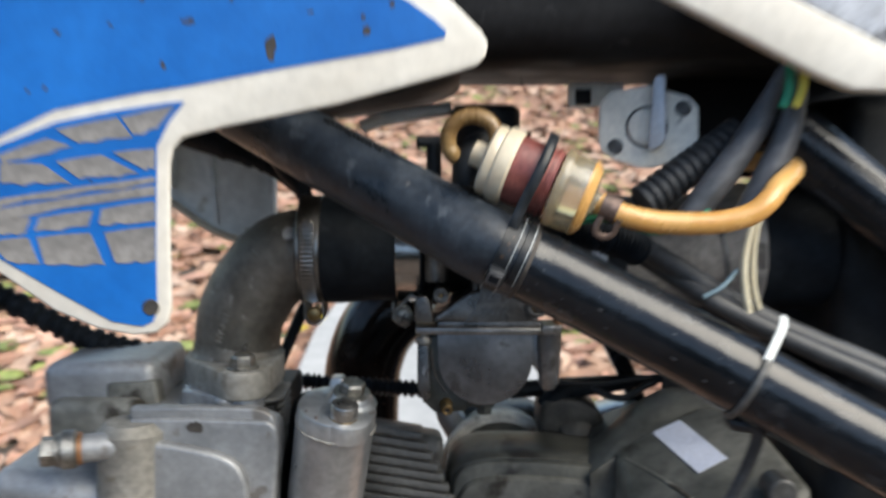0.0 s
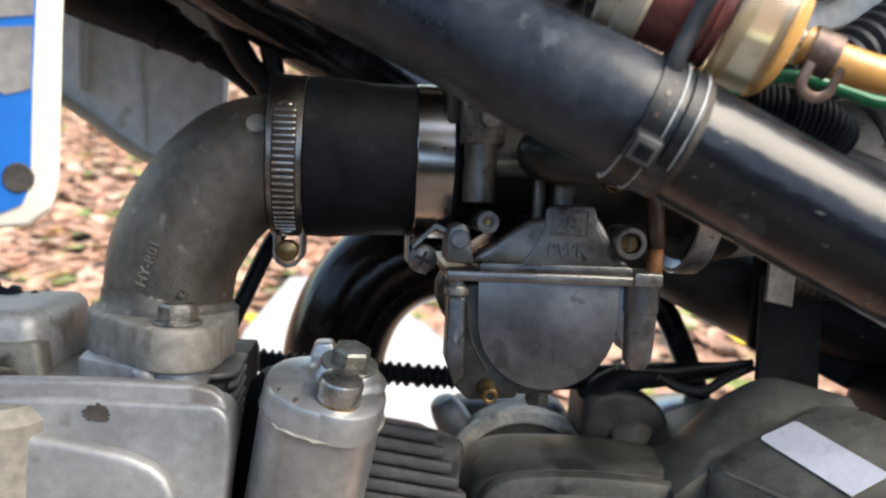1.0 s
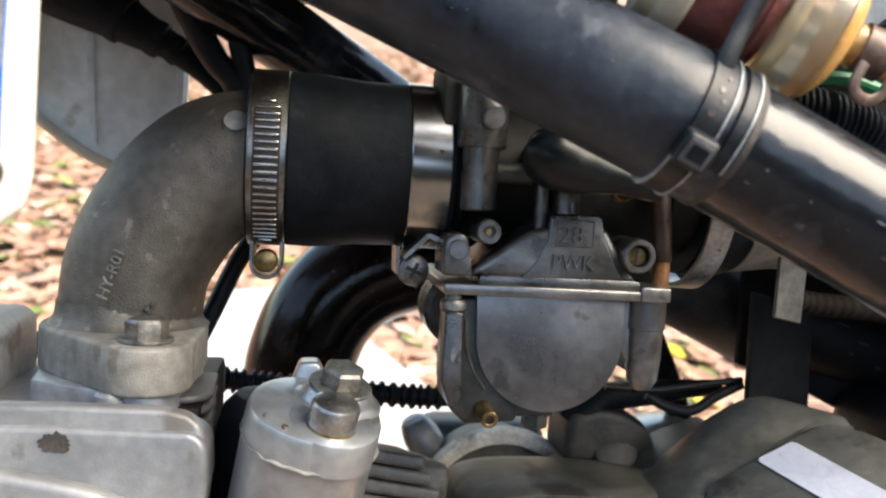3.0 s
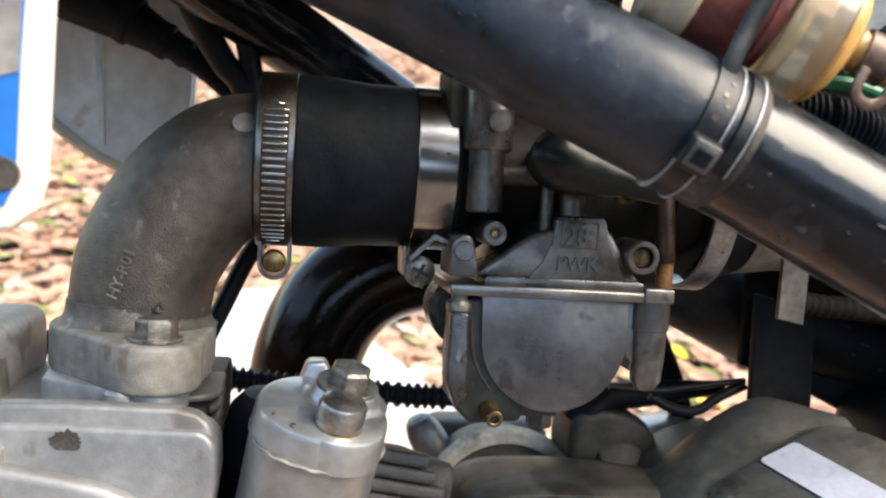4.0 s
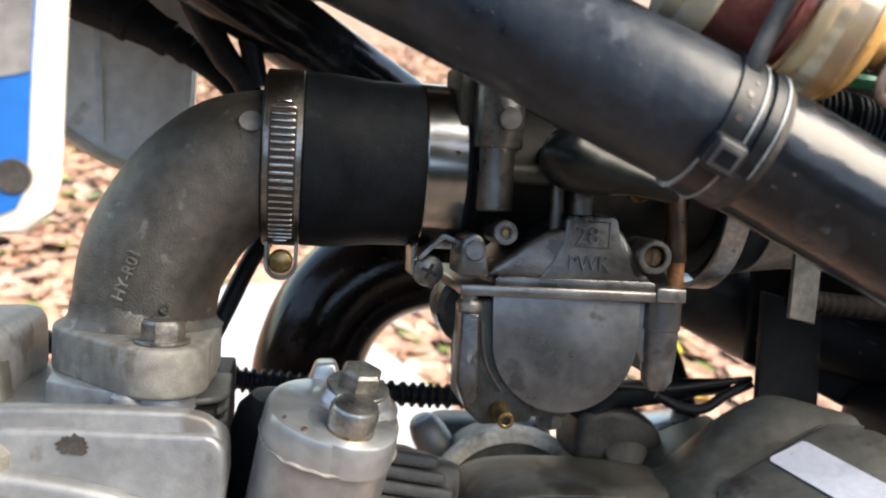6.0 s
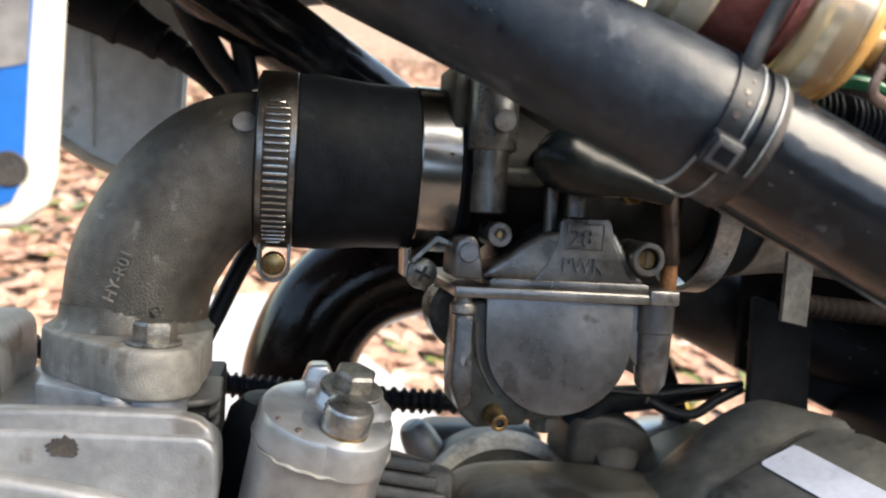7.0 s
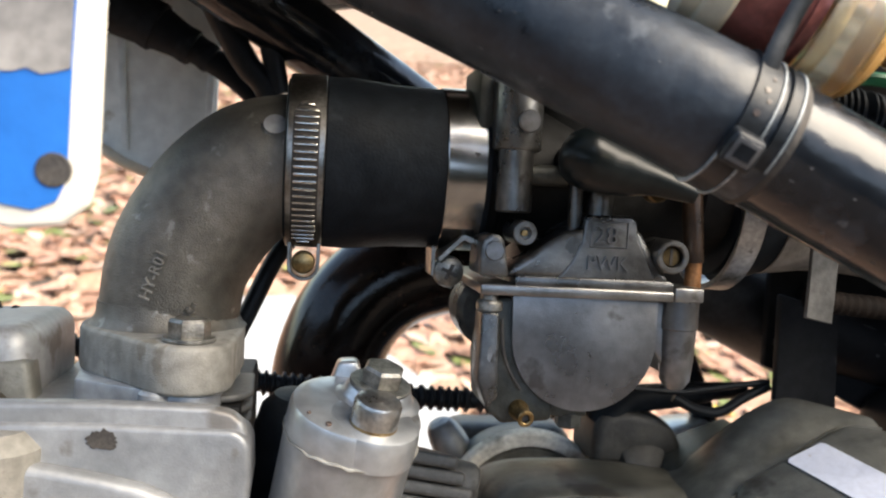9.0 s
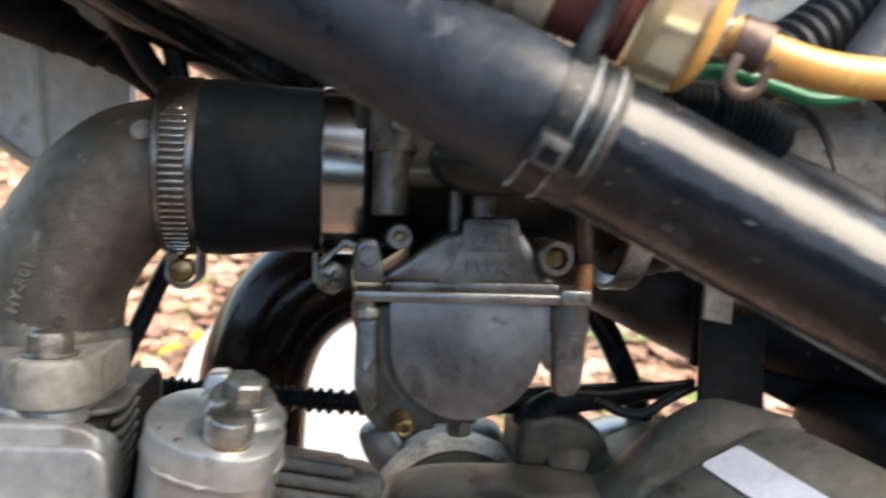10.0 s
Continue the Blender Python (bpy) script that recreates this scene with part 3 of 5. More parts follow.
def intake_manifold():
    t = thing("intake_manifold", "cast aluminium intake elbow, grey and oxidised, bolted to the cylinder head", "intake manifold", (-101, 0, -60))
    pts = [(-100.3, 0, -50), (-99.9, 0, -40), (-98.2, 0, -29), (-94, 0, -19.5), (-88.5, 0, -11), (-82, 0, -4), (-75, 0, 0.6), (-66, 0, 2.2), (-60, 0, 2.4)]
    el = sweep(pts, [20.4, 20.4, 20.7, 21, 21, 21, 21.2, 21.6, 21.6], 44, 5)
    e = part("elbow", el, "elbow", t, "rough grey cast elbow")
    c = [(-101.5 + 23.6 * math.cos(a), 23.6 * math.sin(a)) for a in np.linspace(0, math.tau, 40)[:-1]]
    f1 = [(-90 + 11.5 * math.cos(a), -31 + 11.5 * math.sin(a)) for a in np.linspace(0, math.tau, 24)[:-1]]
    f2 = [(-113 + 11.5 * math.cos(a), 31 + 11.5 * math.sin(a)) for a in np.linspace(0, math.tau, 24)[:-1]]
    part("flange", plate(hull(c + f1 + f2), -59.5, -46.3, 1.4, 3), "flange", t, "thick dusty oval flange")
    part("fillet", lathe([(20.3, 7), (20.7, 3), (21.9, 0.8), (23.0, 0), (15, 0)], (-100.5, 0, -46.6), (0, 0, 1), 40), "elbow", e)
    hex_bolt(t, (-89.8, -33.0, -45.2), (0, 0, 1), 5.6, 5.0)
    hex_bolt(t, (-113.0, 33.0, -45.2), (0, 0, 1), 6.4, 5.2)
    m = Matrix.Translation((-102.9, -20.6, -37.8)) @ Euler((0, radians(-70), radians(-12))).to_matrix().to_4x4() @ FACE
    part("lettering", lettering("HY-R01", 4.6, 0.35, m), "flange", e, "raised cast lettering")
    rb = random.Random(2)
    for k in range(7):
        part("casting_burr", block((-93.5 + rb.uniform(-3, 3), -20.3, -40.6 + rb.uniform(-2.2, 2.6)), (rb.uniform(0.8, 2.2), 1.6, rb.uniform(0.6, 1.8)), 0.25, 1, (0, rb.uniform(0, 90), 0)), "elbow", e)
    part("casting_mark", rod((-70.5, -18.6, 13.3), (0, -0.85, 0.53), 3.3, 0, 0.14, 0.05), "port_metal", e, "small pale round casting mark")


intake_manifold()


# ---------------------------------------------------------------- rubber hose and its clamps
def intake_hose():
    t = thing("intake_hose", "black rubber intake hose joining manifold and carburetor", "hose", (-35, 0, -20))
    part("hose", lathe([(21, -67.6), (24.3, -67.6), (24.9, -67.2), (24.7, -66), (24.7, -57), (25.7, -55.9), (25.9, -49), (25.3, -42), (24.6, -36), (24.3, -20), (24.2, -9.8), (23.6, -9), (20, -9)],
                       (0, 0, 4.0), (1, 0, 0), 56), "rubber", t)
    part("end_lip", lathe([(23.5, -10.4), (25.0, -10.4), (25.2, -9.8), (25.0, -9.0), (23.5, -9.0)], (0, 0, 4.0), (1, 0, 0), 56, closed=True), "rubber", t)


intake_hose()


def ring_band(x0, x1, r, thick, cz):
    return lathe([(r - thick, x0), (r - 0.25, x0), (r, x0 + 0.3), (r, x1 - 0.3), (r - 0.25, x1), (r - thick, x1)], (0, 0, cz), (1, 0, 0), 64, closed=True)


def clamp_front():
    t = thing("hose_clamp", "worm-drive steel hose clamp with slotted band on a black hose", "hose clamp", (-64, 0, -26), "hose clamps")
    b = part("band", ring_band(-67.0, -56.4, 26.0, 1.2, 4.0), "steel", t)
    rows = []
    for k in range(33):
        a = radians(141 + k * 3.375)
        w = 3.7 * min(1.0, math.sqrt(max(0.05, min(k, 32 - k) / 3.0)))
        rows.append([(-61.7 + e * w, r * math.cos(a), 4.0 + r * math.sin(a)) for e, r in ((-1, 25.9), (-1, 26.12), (1, 26.12), (1, 25.9))])
    # dark strip just proud of the band: the thread's shaded recess, painted
    part("thread_shade", loft(rows), "oil", b, "dark strip for the shade behind the thread")
    ridge = None
    for k in range(23):
        a = radians(145 + k * 4.5)
        if ridge is None:
            ridge = part("thread_ridge", block((0, 0, 0), (6.6, 0.9, 0.95), 0.35, 2), "ridge", b)
            one = ridge
        else:
            one = new("thread_ridge", ridge.data)
            one.parent = b
        at = Vector((-61.7, 26.3 * math.cos(a), 4.0 + 26.3 * math.sin(a)))
        one.matrix_local = Matrix.Translation((at - WHERE[b.name]) * 0.001) @ Matrix.Rotation(a, 4, "X") @ Matrix.Diagonal((0.6 if k in (0, 22) else 1.0, 1.0, 1.0, 1.0))
    u = [(-4.8, 5.5)] + arc(0, -1.2, 4.8, 180, 360, 12) + [(4.8, 5.5)] + [(3.7, 5.5)] + arc(0, -1.2, 3.7, 360, 180, 12) + [(-3.7, 5.5)]
    part("screw_housing", prism(u, -9, 6, 0.2, 1, Matrix.Translation((-61.3, 0, -25.6))), "steel", t)
    part("screw", lathe([(0, -0.8), (1.6, -0.7), (3.0, 0), (3.5, 1.2), (3.5, 3), (2.4, 3.2), (2.4, 15), (0, 15)], (-61.3, -10.2, -26.0), (0, 1, 0), 24), "brass", t, "dull brownish worm screw")


def clamp_rear():
    t = thing("hose_clamp", "bright steel band clamp with a cross-head screw on a black hose", "hose clamp", (-14, 0, -24), "hose clamps")
    b = part("band", ring_band(-21.8, -10.2, 24.9, 1.1, 4.0), "chrome", t)
    part("mark", lettering("+4", 2.6, 0.12, Matrix.Translation((-13.0, -24.6, 5.6)) @ Euler((0, radians(-80), 0)).to_matrix().to_4x4() @ FACE), "oil", b)
    part("tab", prism([(-22.5, -22.5), (-15.5, -15.5), (-14.2, -15.4), (-8.5, -17.8), (-8.5, -19.4), (-14.4, -17.0), (-15.2, -17.2), (-21.6, -23.6)], -17.5, -3, 0.15, 1), "steel", t, "bent clamp end")
    part("tab", prism([(-24.0, -19.5), (-22.8, -19.5), (-22.6, -27), (-17, -31), (-17.4, -32), (-23.8, -27.8)], -14, -1, 0.15, 1), "steel", t, "bent clamp end")
    s = part("screw", lathe([(0, -2.4), (2.6, -2.2), (4.3, -1.2), (4.7, 0.2), (4.5, 1.6), (2.4, 1.7), (2.4, 18), (0, 18)], (-18.6, -13.6, -26.6), (0, 1, 0), 28), "bolt", t, "cross-head screw")
    for a in (25, 115):
        part("screw_slot", block((-18.6, -15.9, -26.6), (5.0, 0.7, 1.1), 0.1, 1, (0, a, 0)), "oil", s)


clamp_front()
clamp_rear()


# ---------------------------------------------------------------- carburetor
def carburetor():
    t = thing("carburetor", "grey die-cast carburetor with round float bowl, lightly stained", "carburetor", (20, 0, -70))
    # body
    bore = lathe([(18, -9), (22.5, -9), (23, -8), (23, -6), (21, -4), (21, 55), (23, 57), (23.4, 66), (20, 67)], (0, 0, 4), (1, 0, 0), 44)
    body = part("body", bore, "cast_shaded", t)
    part("slide_tower", prism(hull(arc(24, 0, 18, 0, 360, 28)), -26, 60, 1.0, 2, Matrix.Translation((0, 0, 0)) @ Matrix(((1, 0, 0, 0), (0, 0, 1, 0), (0, 1, 0, 0), (0, 0, 0, 1)))), "cast_shaded", t)
    part("top_cap", rod((20, 0, 0), (0, 0, 1), 16.5, 44, 72, 2.5, 36), "plastic", t, "black screw cap")
    hump = [(-5.4, -26), (-3, -22.8), (2, -19.4), (5.6, -16.4), (11.5, -12.6), (17, -11), (33.4, -11), (36, -15.5), (38.8, -20), (43.5, -26)]
    h = part("shoulder", prism(hump, -31.9, 4, 3.8, 5), "cast", t)
    part("plaque", prism([(9.5, -26), (13.6, -20.6), (16.2, -15), (16.8, -8.8), (17.8, -7.5), (30.6, -7.3), (31.8, -8.8), (33, -14), (36.6, -21), (39, -26)], -32.4, -18, 1.8, 5), "cast", t, "proud plaque with cast marks")
    part("upper_flange", prism([(-2.5, -28.4), (44.0, -28.4), (44.0, -26.0), (42.5, -25.4), (-1.5, -25.4), (-2.5, -26)], -32.6, 30, 0.5, 2), "cast", t)
    part("size_mark", lettering("28", 7.0, 0.45, Matrix.Translation((19.4, -32.8, -15.4)) @ FACE), "bowl", h, "raised numerals")
    part("type_mark", lettering("PWK", 5.6, 0.45, Matrix.Translation((17.6, -32.8, -22.7)) @ FACE), "bowl", h, "raised letters")
    for cx, cz, sx, sz in ((24, -9.3, 10.8, 0.4), (24, -16.4, 10.8, 0.4), (18.7, -12.85, 0.4, 7.4), (29.3, -12.85, 0.4, 7.4)):
        part("mark_border", block((cx, -32.45, cz), (sx, 0.5, sz), 0.12, 1), "bowl", h)
    # choke tower and stub
    ct = part("choke_tower", plate([(-9.0, 0)] + [(-2.4 + 7.0 * math.cos(radians(q)), -25.0 + 6.6 * math.sin(radians(q))) for q in range(180, 361, 15)] + [(5.4, 0)], 9.4, 32, 0.9, 3), "cast", t)
    part("boss", rod((-0.6, -32.3, 17.6), (0, 1, 0), 3.2, 0, 3, 0.35), "bowl", ct)
    part("tower_flange", prism([(-13, 10), (-8.6, 8.4), (-8.6, 33), (-13.5, 34)], -22, 4, 1.0, 2), "grime", ct)
    part("stub", rod((-2.9, -26.5, 0), (0, 0, 1), 5.1, -8, 10, 0.6, 28), "cast", t)
    part("side_nub", rod((1, -25, 3), (1, 0, 0), 3.0, 0, 12, 0.6, 20), "grime", t)
    # air jet
    j = part("jet_boss", lathe([(1.6, 1.6), (1.6, 0.3), (1.9, 0), (3.1, 0), (3.4, 0.4), (3.6, 14)], (-0.7, -34.2, -13.4), (0, 1, 0), 28), "cast", t)
    part("jet", rod((-0.7, -33.4, -13.4), (0, 1, 0), 1.0, 0, 4, 0.2, 16), "brass", j, "small brass jet")
    # lug with round pad
    lg = part("lug", prism([(-12.6, -26), (-12.4, -17.6), (-11.6, -15.6), (-9.8, -14.2), (-7.6, -14.2), (-6.0, -15.4), (-5.2, -18.6), (-4.6, -23), (-4.0, -26)], -31.8, -14, 2.6, 4), "cast", t)
    part("pad", rod((-8.6, -32.6, -18.8), (0, 1, 0), 2.9, 0, 3, 0.4), "bowl", lg)
    # mixture screw
    s = part("screw_boss", lathe([(3.1, 6), (3.1, 0.4), (3.5, 0), (4.4, 0), (4.8, 0.5), (5.0, 16)], (42.2, -35.4, -18.2), (0, 1, 0), 32), "cast", t)
    sc = part("mixture_screw", rod((42.2, -33.6, -18.2), (0, 1, 0), 2.9, 0, 8, 0.4, 24), "brass_dark", s, "slotted tarnished brass screw")
    part("slot", block((42.2, -33.7, -18.2), (0.8, 0.3, 5.0), 0.05, 1), "oil", sc)
    # ribs above the shoulder
    part("rib", rod((15.1, -27.2, 0), (0, 0, 1), 2.0, -14, 12, 0.5, 20), "cast", t)
    part("post", rod((22.8, -26, 0), (0, 0, 1), 3.8, -9, 8, 0.6, 24), "cast", t)
    # float bowl
    bowl = [(-2.4, -30.8)] + [(-2.0, -43.4)] + arc(19.2, -42.6, 21.2, 182, 358, 26) + [(40.4, -43.4), (40.3, -30.8)]
    part("float_bowl", prism(bowl, -31.0, 28, 4.2, 5), "bowl", t, "smooth grey float bowl")
    lower = [(-12.2, -31.0), (44.2, -31.3), (44.2, -28.3), (-12.2, -28.0)]
    part("lower_flange", prism(lower, -33.2, 30, 0.6, 3), "flange_metal", t, "bright machined flange")
    part("flange_ear", prism([(44.4, -31.3), (53.3, -31.3), (53.3, -27.0), (44.4, -27.0)], -33.0, -18, 0.7, 3), "flange_metal", t)
    part("corner_post", lathe([(0, -57.5), (2.6, -57.2), (4.4, -54.5), (5.0, -48), (5.3, -39.6), (5.7, -39.2), (5.7, -31.2), (0, -31.2)], (48.0, -28, 0), (0, 0, 1), 28), "bowl", t)
    part("web", prism([(39, -31.3), (46, -31.3), (46.5, -54), (40.4, -46)], -29.2, -10, 0.8, 3), "bowl", t)
    # left column, drain bracket and nipple
    part("column", prism([(-11.4, -36), (-6.2, -36), (-5.6, -60), (-8.6, -63), (-11.6, -55)], -32.6, -22, 0.9, 3), "cast", t)
    part("paint_chip", prism([(-9.2, -46.5), (-8.2, -45), (-7.8, -48), (-8.4, -50), (-9.2, -49)], -32.75, -32.5, 0, 1), "bright", t)
    part("groove_line", sweep([(-5.2, -30.6, -38), (-4.6, -30.8, -46), (-2.6, -30.6, -52), (1.2, -30.4, -58)], [0.35, 0.6, 0.4, 0.5], 8, 4), "oil", t, "dark line along the bowl")
    part("bowl_screw", lathe([(0, -36.2), (3.2, -36.2), (3.8, -35.4), (3.8, -33.6), (3.2, -32.8), (2.4, -32.6), (2.4, -31), (0, -31)], (-8.6, -28.6, 0), (0, 0, 1), 28), "bolt", t, "yellowish zinc bowl screw")
    br = part("drain_bracket", prism([(-7, -32), (2, -32), (3, -50), (8, -58), (12, -61), (11, -67.2), (-3.5, -68.2), (-8.6, -63.5), (-9.5, -50)], -29.5, -6, 1.4, 3), "grime", t)
    n = part("drain_nipple", lathe([(1.25, 2.5), (1.25, 0.2), (1.5, 0), (2.2, 0), (2.45, 0.4), (2.3, 1.2), (2.3, 5), (2.9, 6), (2.9, 14)], (2.0, -36.4, -65.0), (-0.1, 1, 0.16), 24), "brass", br, "hollow brass drain nipple")
    part("nipple_bore", rod((2.0, -35.2, -64.8), (-0.1, 1, 0.16), 1.25, 0, 1, 0.1, 16), "oil", n)
    part("drain_plug", lathe([(0, -71.3), (3.4, -71.3), (4.0, -70.6), (4.0, -67), (0, -67)], (19.2, -19, 0), (0, 0, 1), 6, phase=0.5), "grime", t)
    part("plug_base", prism([(3, -67.6), (24, -67.6), (24, -63), (3, -63)], -22, 5, 0.8, 2), "grime", t)
    part("rear_bulge", rod((0.8, 8, -41), (0, 1, 0), 12.5, 0, 20, 2.0, 32), "cast", t)


carburetor()


def choke_knob():
    t = thing("choke_knob", "smooth black plastic choke knob on the carburetor", "knob", (20, -38, 0))
    part("knob", sweep([(8.2, -36, 9.0), (9.0, -36.5, 8.8), (11.4, -37.5, 8.3), (15, -38.5, 7.6), (20, -39, 6.2), (26, -40, 4.8), (34, -41.5, 2.8), (44, -43, -0.4)],
                       [2.6, 5.8, 7.8, 8.7, 8.2, 6.8, 4.4, 2.6], 28, 5), "knob", t)
    part("cable_stop", rod((35.6, -37.6, 0.2), (0, 1, 0), 3.4, 0, 5, 0.5, 24), "brass_dark", t, "dull olive cable stop")
    part("stem", rod((14, -30, 8), (0, 1, 0), 4.0, -6, 16, 0.6, 20), "cast_shaded", t)


choke_knob()


def overflow_tube():
    t = thing("overflow_tube", "brown aged vent tube with a copper end beside the carburetor", "tube", (52, -25, -27))
    part("tube", sweep([(49.5, -23, 16), (51, -24.5, 2), (52.2, -25, -12), (52.8, -25, -20)], 3.0, 16, 4), "brown_tube", t)
    part("ferrule", rod((52.9, -25, 0), (0, 0, 1), 2.5, -28, -18, 0.4, 18), "copper", t, "copper ferrule")


overflow_tube()


# ---------------------------------------------------------------- airbox boot
def airbox_boot():
    t = thing("airbox_boot", "dusty dark rubber air intake boot behind the carburetor", "intake boot", (110, 0, -30))
    part("collar", lathe([(22, 66), (27.4, 66), (27.9, 68), (27.9, 80), (26.8, 83), (22, 84)], (0, 0, 1), (1, 0, 0.02), 48), "rubber", t, "plain black rubber collar")
    part("funnel", lathe([(22, 82.6), (27.0, 83.2), (26.4, 90), (25.6, 98), (25.6, 106), (26.2, 114), (27.2, 122), (28.8, 132), (31, 139), (31.6, 143.6), (30.6, 145), (26, 145.4)], (0, 0, 1), (1, 0, 0.02), 48), "dusty", t, "grey dusty funnel")
    part("rear_sleeve", lathe([(27, 144.8), (28.4, 146), (29.4, 160), (30, 177)], (0, 0, 1), (1, 0, 0.02), 48), "rubber", t, "plain black rubber sleeve")
    bt = thing("cable_tie", "thin pale cable tie around the dusty air boot", "cable tie", (126, 0, -26))
    part("strap", lathe([(27.2, -1.2), (28.6, -1.0), (28.6, 1.0), (27.2, 1.2)], (126, 0, 3), (1, 0.05, 0.16), 48, closed=True), "strap", bt)
    t2 = thing("hose_clamp", "plain bright steel band clamp on the dusty air boot", "hose clamp", (74, 0, -28), "hose clamps")
    part("band", lathe([(27.3, 66.4), (28.6, 66.4), (28.9, 66.8), (28.9, 73.6), (28.6, 74.0), (27.3, 74.0)], (0, 0, 1), (1, 0, -0.03), 64, closed=True), "bright", t2)


airbox_boot()


def airbox():
    t = thing("airbox", "black plastic airbox behind the intake boot", "airbox", (200, 20, -60))
    part("box", block((232, 25, 10), (112, 110, 130), 10, 3), "plastic", t)
    t2 = thing("subframe_tube", "black painted subframe tube beside the airbox", "frame tube", (195, -50, 10), "main frame tubes")
    part("tube", sweep([(140, -42, 62), (170, -45, 38), (200, -48, 14), (250, -50, -30)], 14, 28, 4), "frame", t2)


airbox()


# ---------------------------------------------------------------- exhaust
def exhaust():
    t = thing("exhaust_pipe", "glossy black enamelled exhaust pipe with rust specks, bent over the engine", "exhaust pipe", (-50, 112, -130))
    part("pipe", sweep([(-54, 114, -190), (-53, 114, -130), (-52, 114, -98), (-49.5, 114, -77), (-40.5, 114, -56), (-23, 114, -40), (5, 114, -31), (45, 114, -24), (85, 114, -22), (120, 114, -30), (154, 114, -44.6), (230, 114, -77)], 23.5, 36, 7), "exhaust", t)


exhaust()


# ---------------------------------------------------------------- cylinder head
def head():
    t = thing("engine_top_end", "weathered grey aluminium cylinder head with ribs and an oil spot", "cylinder head", (-100, 0, -130))
    part("body", prism([(-136, -64.6), (-112, -64.3)] + arc(-77.6, -71.4, 6.0, 96, 4, 8) + [(-71.2, -78), (-73, -95), (-77, -140), (-136, -140)], -50, -33, 1.8, 4), "head", t)
    part("ledge", prism([(-136, -59.9), (-108, -59.6), (-82, -60.3), (-76.6, -61.6), (-73.6, -64.2), (-72.4, -70), (-136, -70)], -48.4, -42.6, 1.5, 4), "head", t)
    part("deck", block((-106, 4, -72), (60, 78, 12), 1.5, 2), "head", t)
    for k in range(8):
        x1, z0, r = -73.4 - 0.15 * k, -62.6 - 3.7 * k, 9
        fin = [(-98, -30)] + [(x1 - r + r * math.sin(radians(q)), -21 - r * math.cos(radians(q))) for q in range(0, 91, 15)] + [(x1 - 1, 2), (-98, 2)]
        part("fin", plate(fin, z0 - 1.1, z0 + 1.1, 0.9, 3), "fin_shaded", t)
    part("core", prism([(-110, -64), (-76, -64), (-75, -140), (-110, -140)], -32, 38, 1, 2), "cast_shaded", t)
    big = [(-101.5 + 22.6 * math.cos(a), 22.6 * math.sin(a)) for a in np.linspace(0, math.tau, 40)[:-1]]
    small = [(-91 + 9.6 * math.cos(a), -29.5 + 9.6 * math.sin(a)) for a in np.linspace(0, math.tau, 24)[:-1]]
    wide = [(-121, -24), (-119, 10)]
    part("port", plate(hull(big + small + wide), -68, -58.9, 0.8, 2), "port_metal", t, "silvery intake port below the flange")
    part("port_rib", prism([(-113.4, -66), (-110.6, -66), (-108.6, -58.8), (-110.4, -58.8)], -27.6, -20, 0.6, 2), "port_metal", t)
    part("port_boss", rod((-97.5, -36.4, 0), (0, 0, 1), 4.2, -66, -58.8, 0.8, 24), "port_metal", t)
    part("rib", prism([(-136, -71.5), (-118.6, -73.9), (-106.3, -76.1), (-97, -78.4), (-91, -81), (-87.1, -84.6), (-84, -92), (-82, -140), (-136, -140)], -55.4, -49, 2.6, 4), "head", t)
    rs = random.Random(31)
    sp = [(-107.2 + 3.8 * math.cos(a) * rs.uniform(0.78, 1.12), -68.2 + 2.7 * math.sin(a) * rs.uniform(0.72, 1.12)) for a in np.linspace(0, math.tau, 30)[:-1]]
    part("oil_spot", prism(sp, -50.3, -49.9, 0, 1), "oil", t, "dark dried oil spot")



head()


def head_cover():
    t = thing("rocker_cover", "grey cast rocker cover with a cylindrical boss and bolts", "engine cover", (-150, 0, -60))
    part("cover", block((-161, 6, -59), (54, 52, 24), 6, 4, (0, -2, 0)), "head", t)
    part("neck", rod((-133.5, -48, 0), (0.03, 0, 1), 14.5, -150, -66, 4, 36), "flange", t)
    # proud plate in the dark case metal, for the shade of a hollow
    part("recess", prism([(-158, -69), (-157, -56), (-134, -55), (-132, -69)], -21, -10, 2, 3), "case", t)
    part("casting", block((-172, -14, -112), (58, 80, 44), 9, 4, (0, 8, 0)), "head", t)
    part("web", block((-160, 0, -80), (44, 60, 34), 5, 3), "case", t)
    d = Vector((1, 0.3, 0)).normalized()
    b = part("banjo", rod((-157, -62, -74), d, 8.2, -3.5, 3.5, 1, 28), "bolt", t, "banjo oil union")
    part("copper_washer", rod((-157, -62, -74), d, 7.0, 3.6, 5.2, 0.3, 24), "copper", b, "copper sealing washer")
    part("washer", rod((-157, -62, -74), d, 7.0, -5.2, -3.6, 0.3, 24), "bolt", b)
    part("bolt", rod((-157, -62, -74), d, 6.4, -11, -5.2, 0.6, 6), "bolt", b)
    part("stub", rod((-157, -62, -74), d, 6.0, 5, 24, 0.6, 20), "head", t)


head_cover()


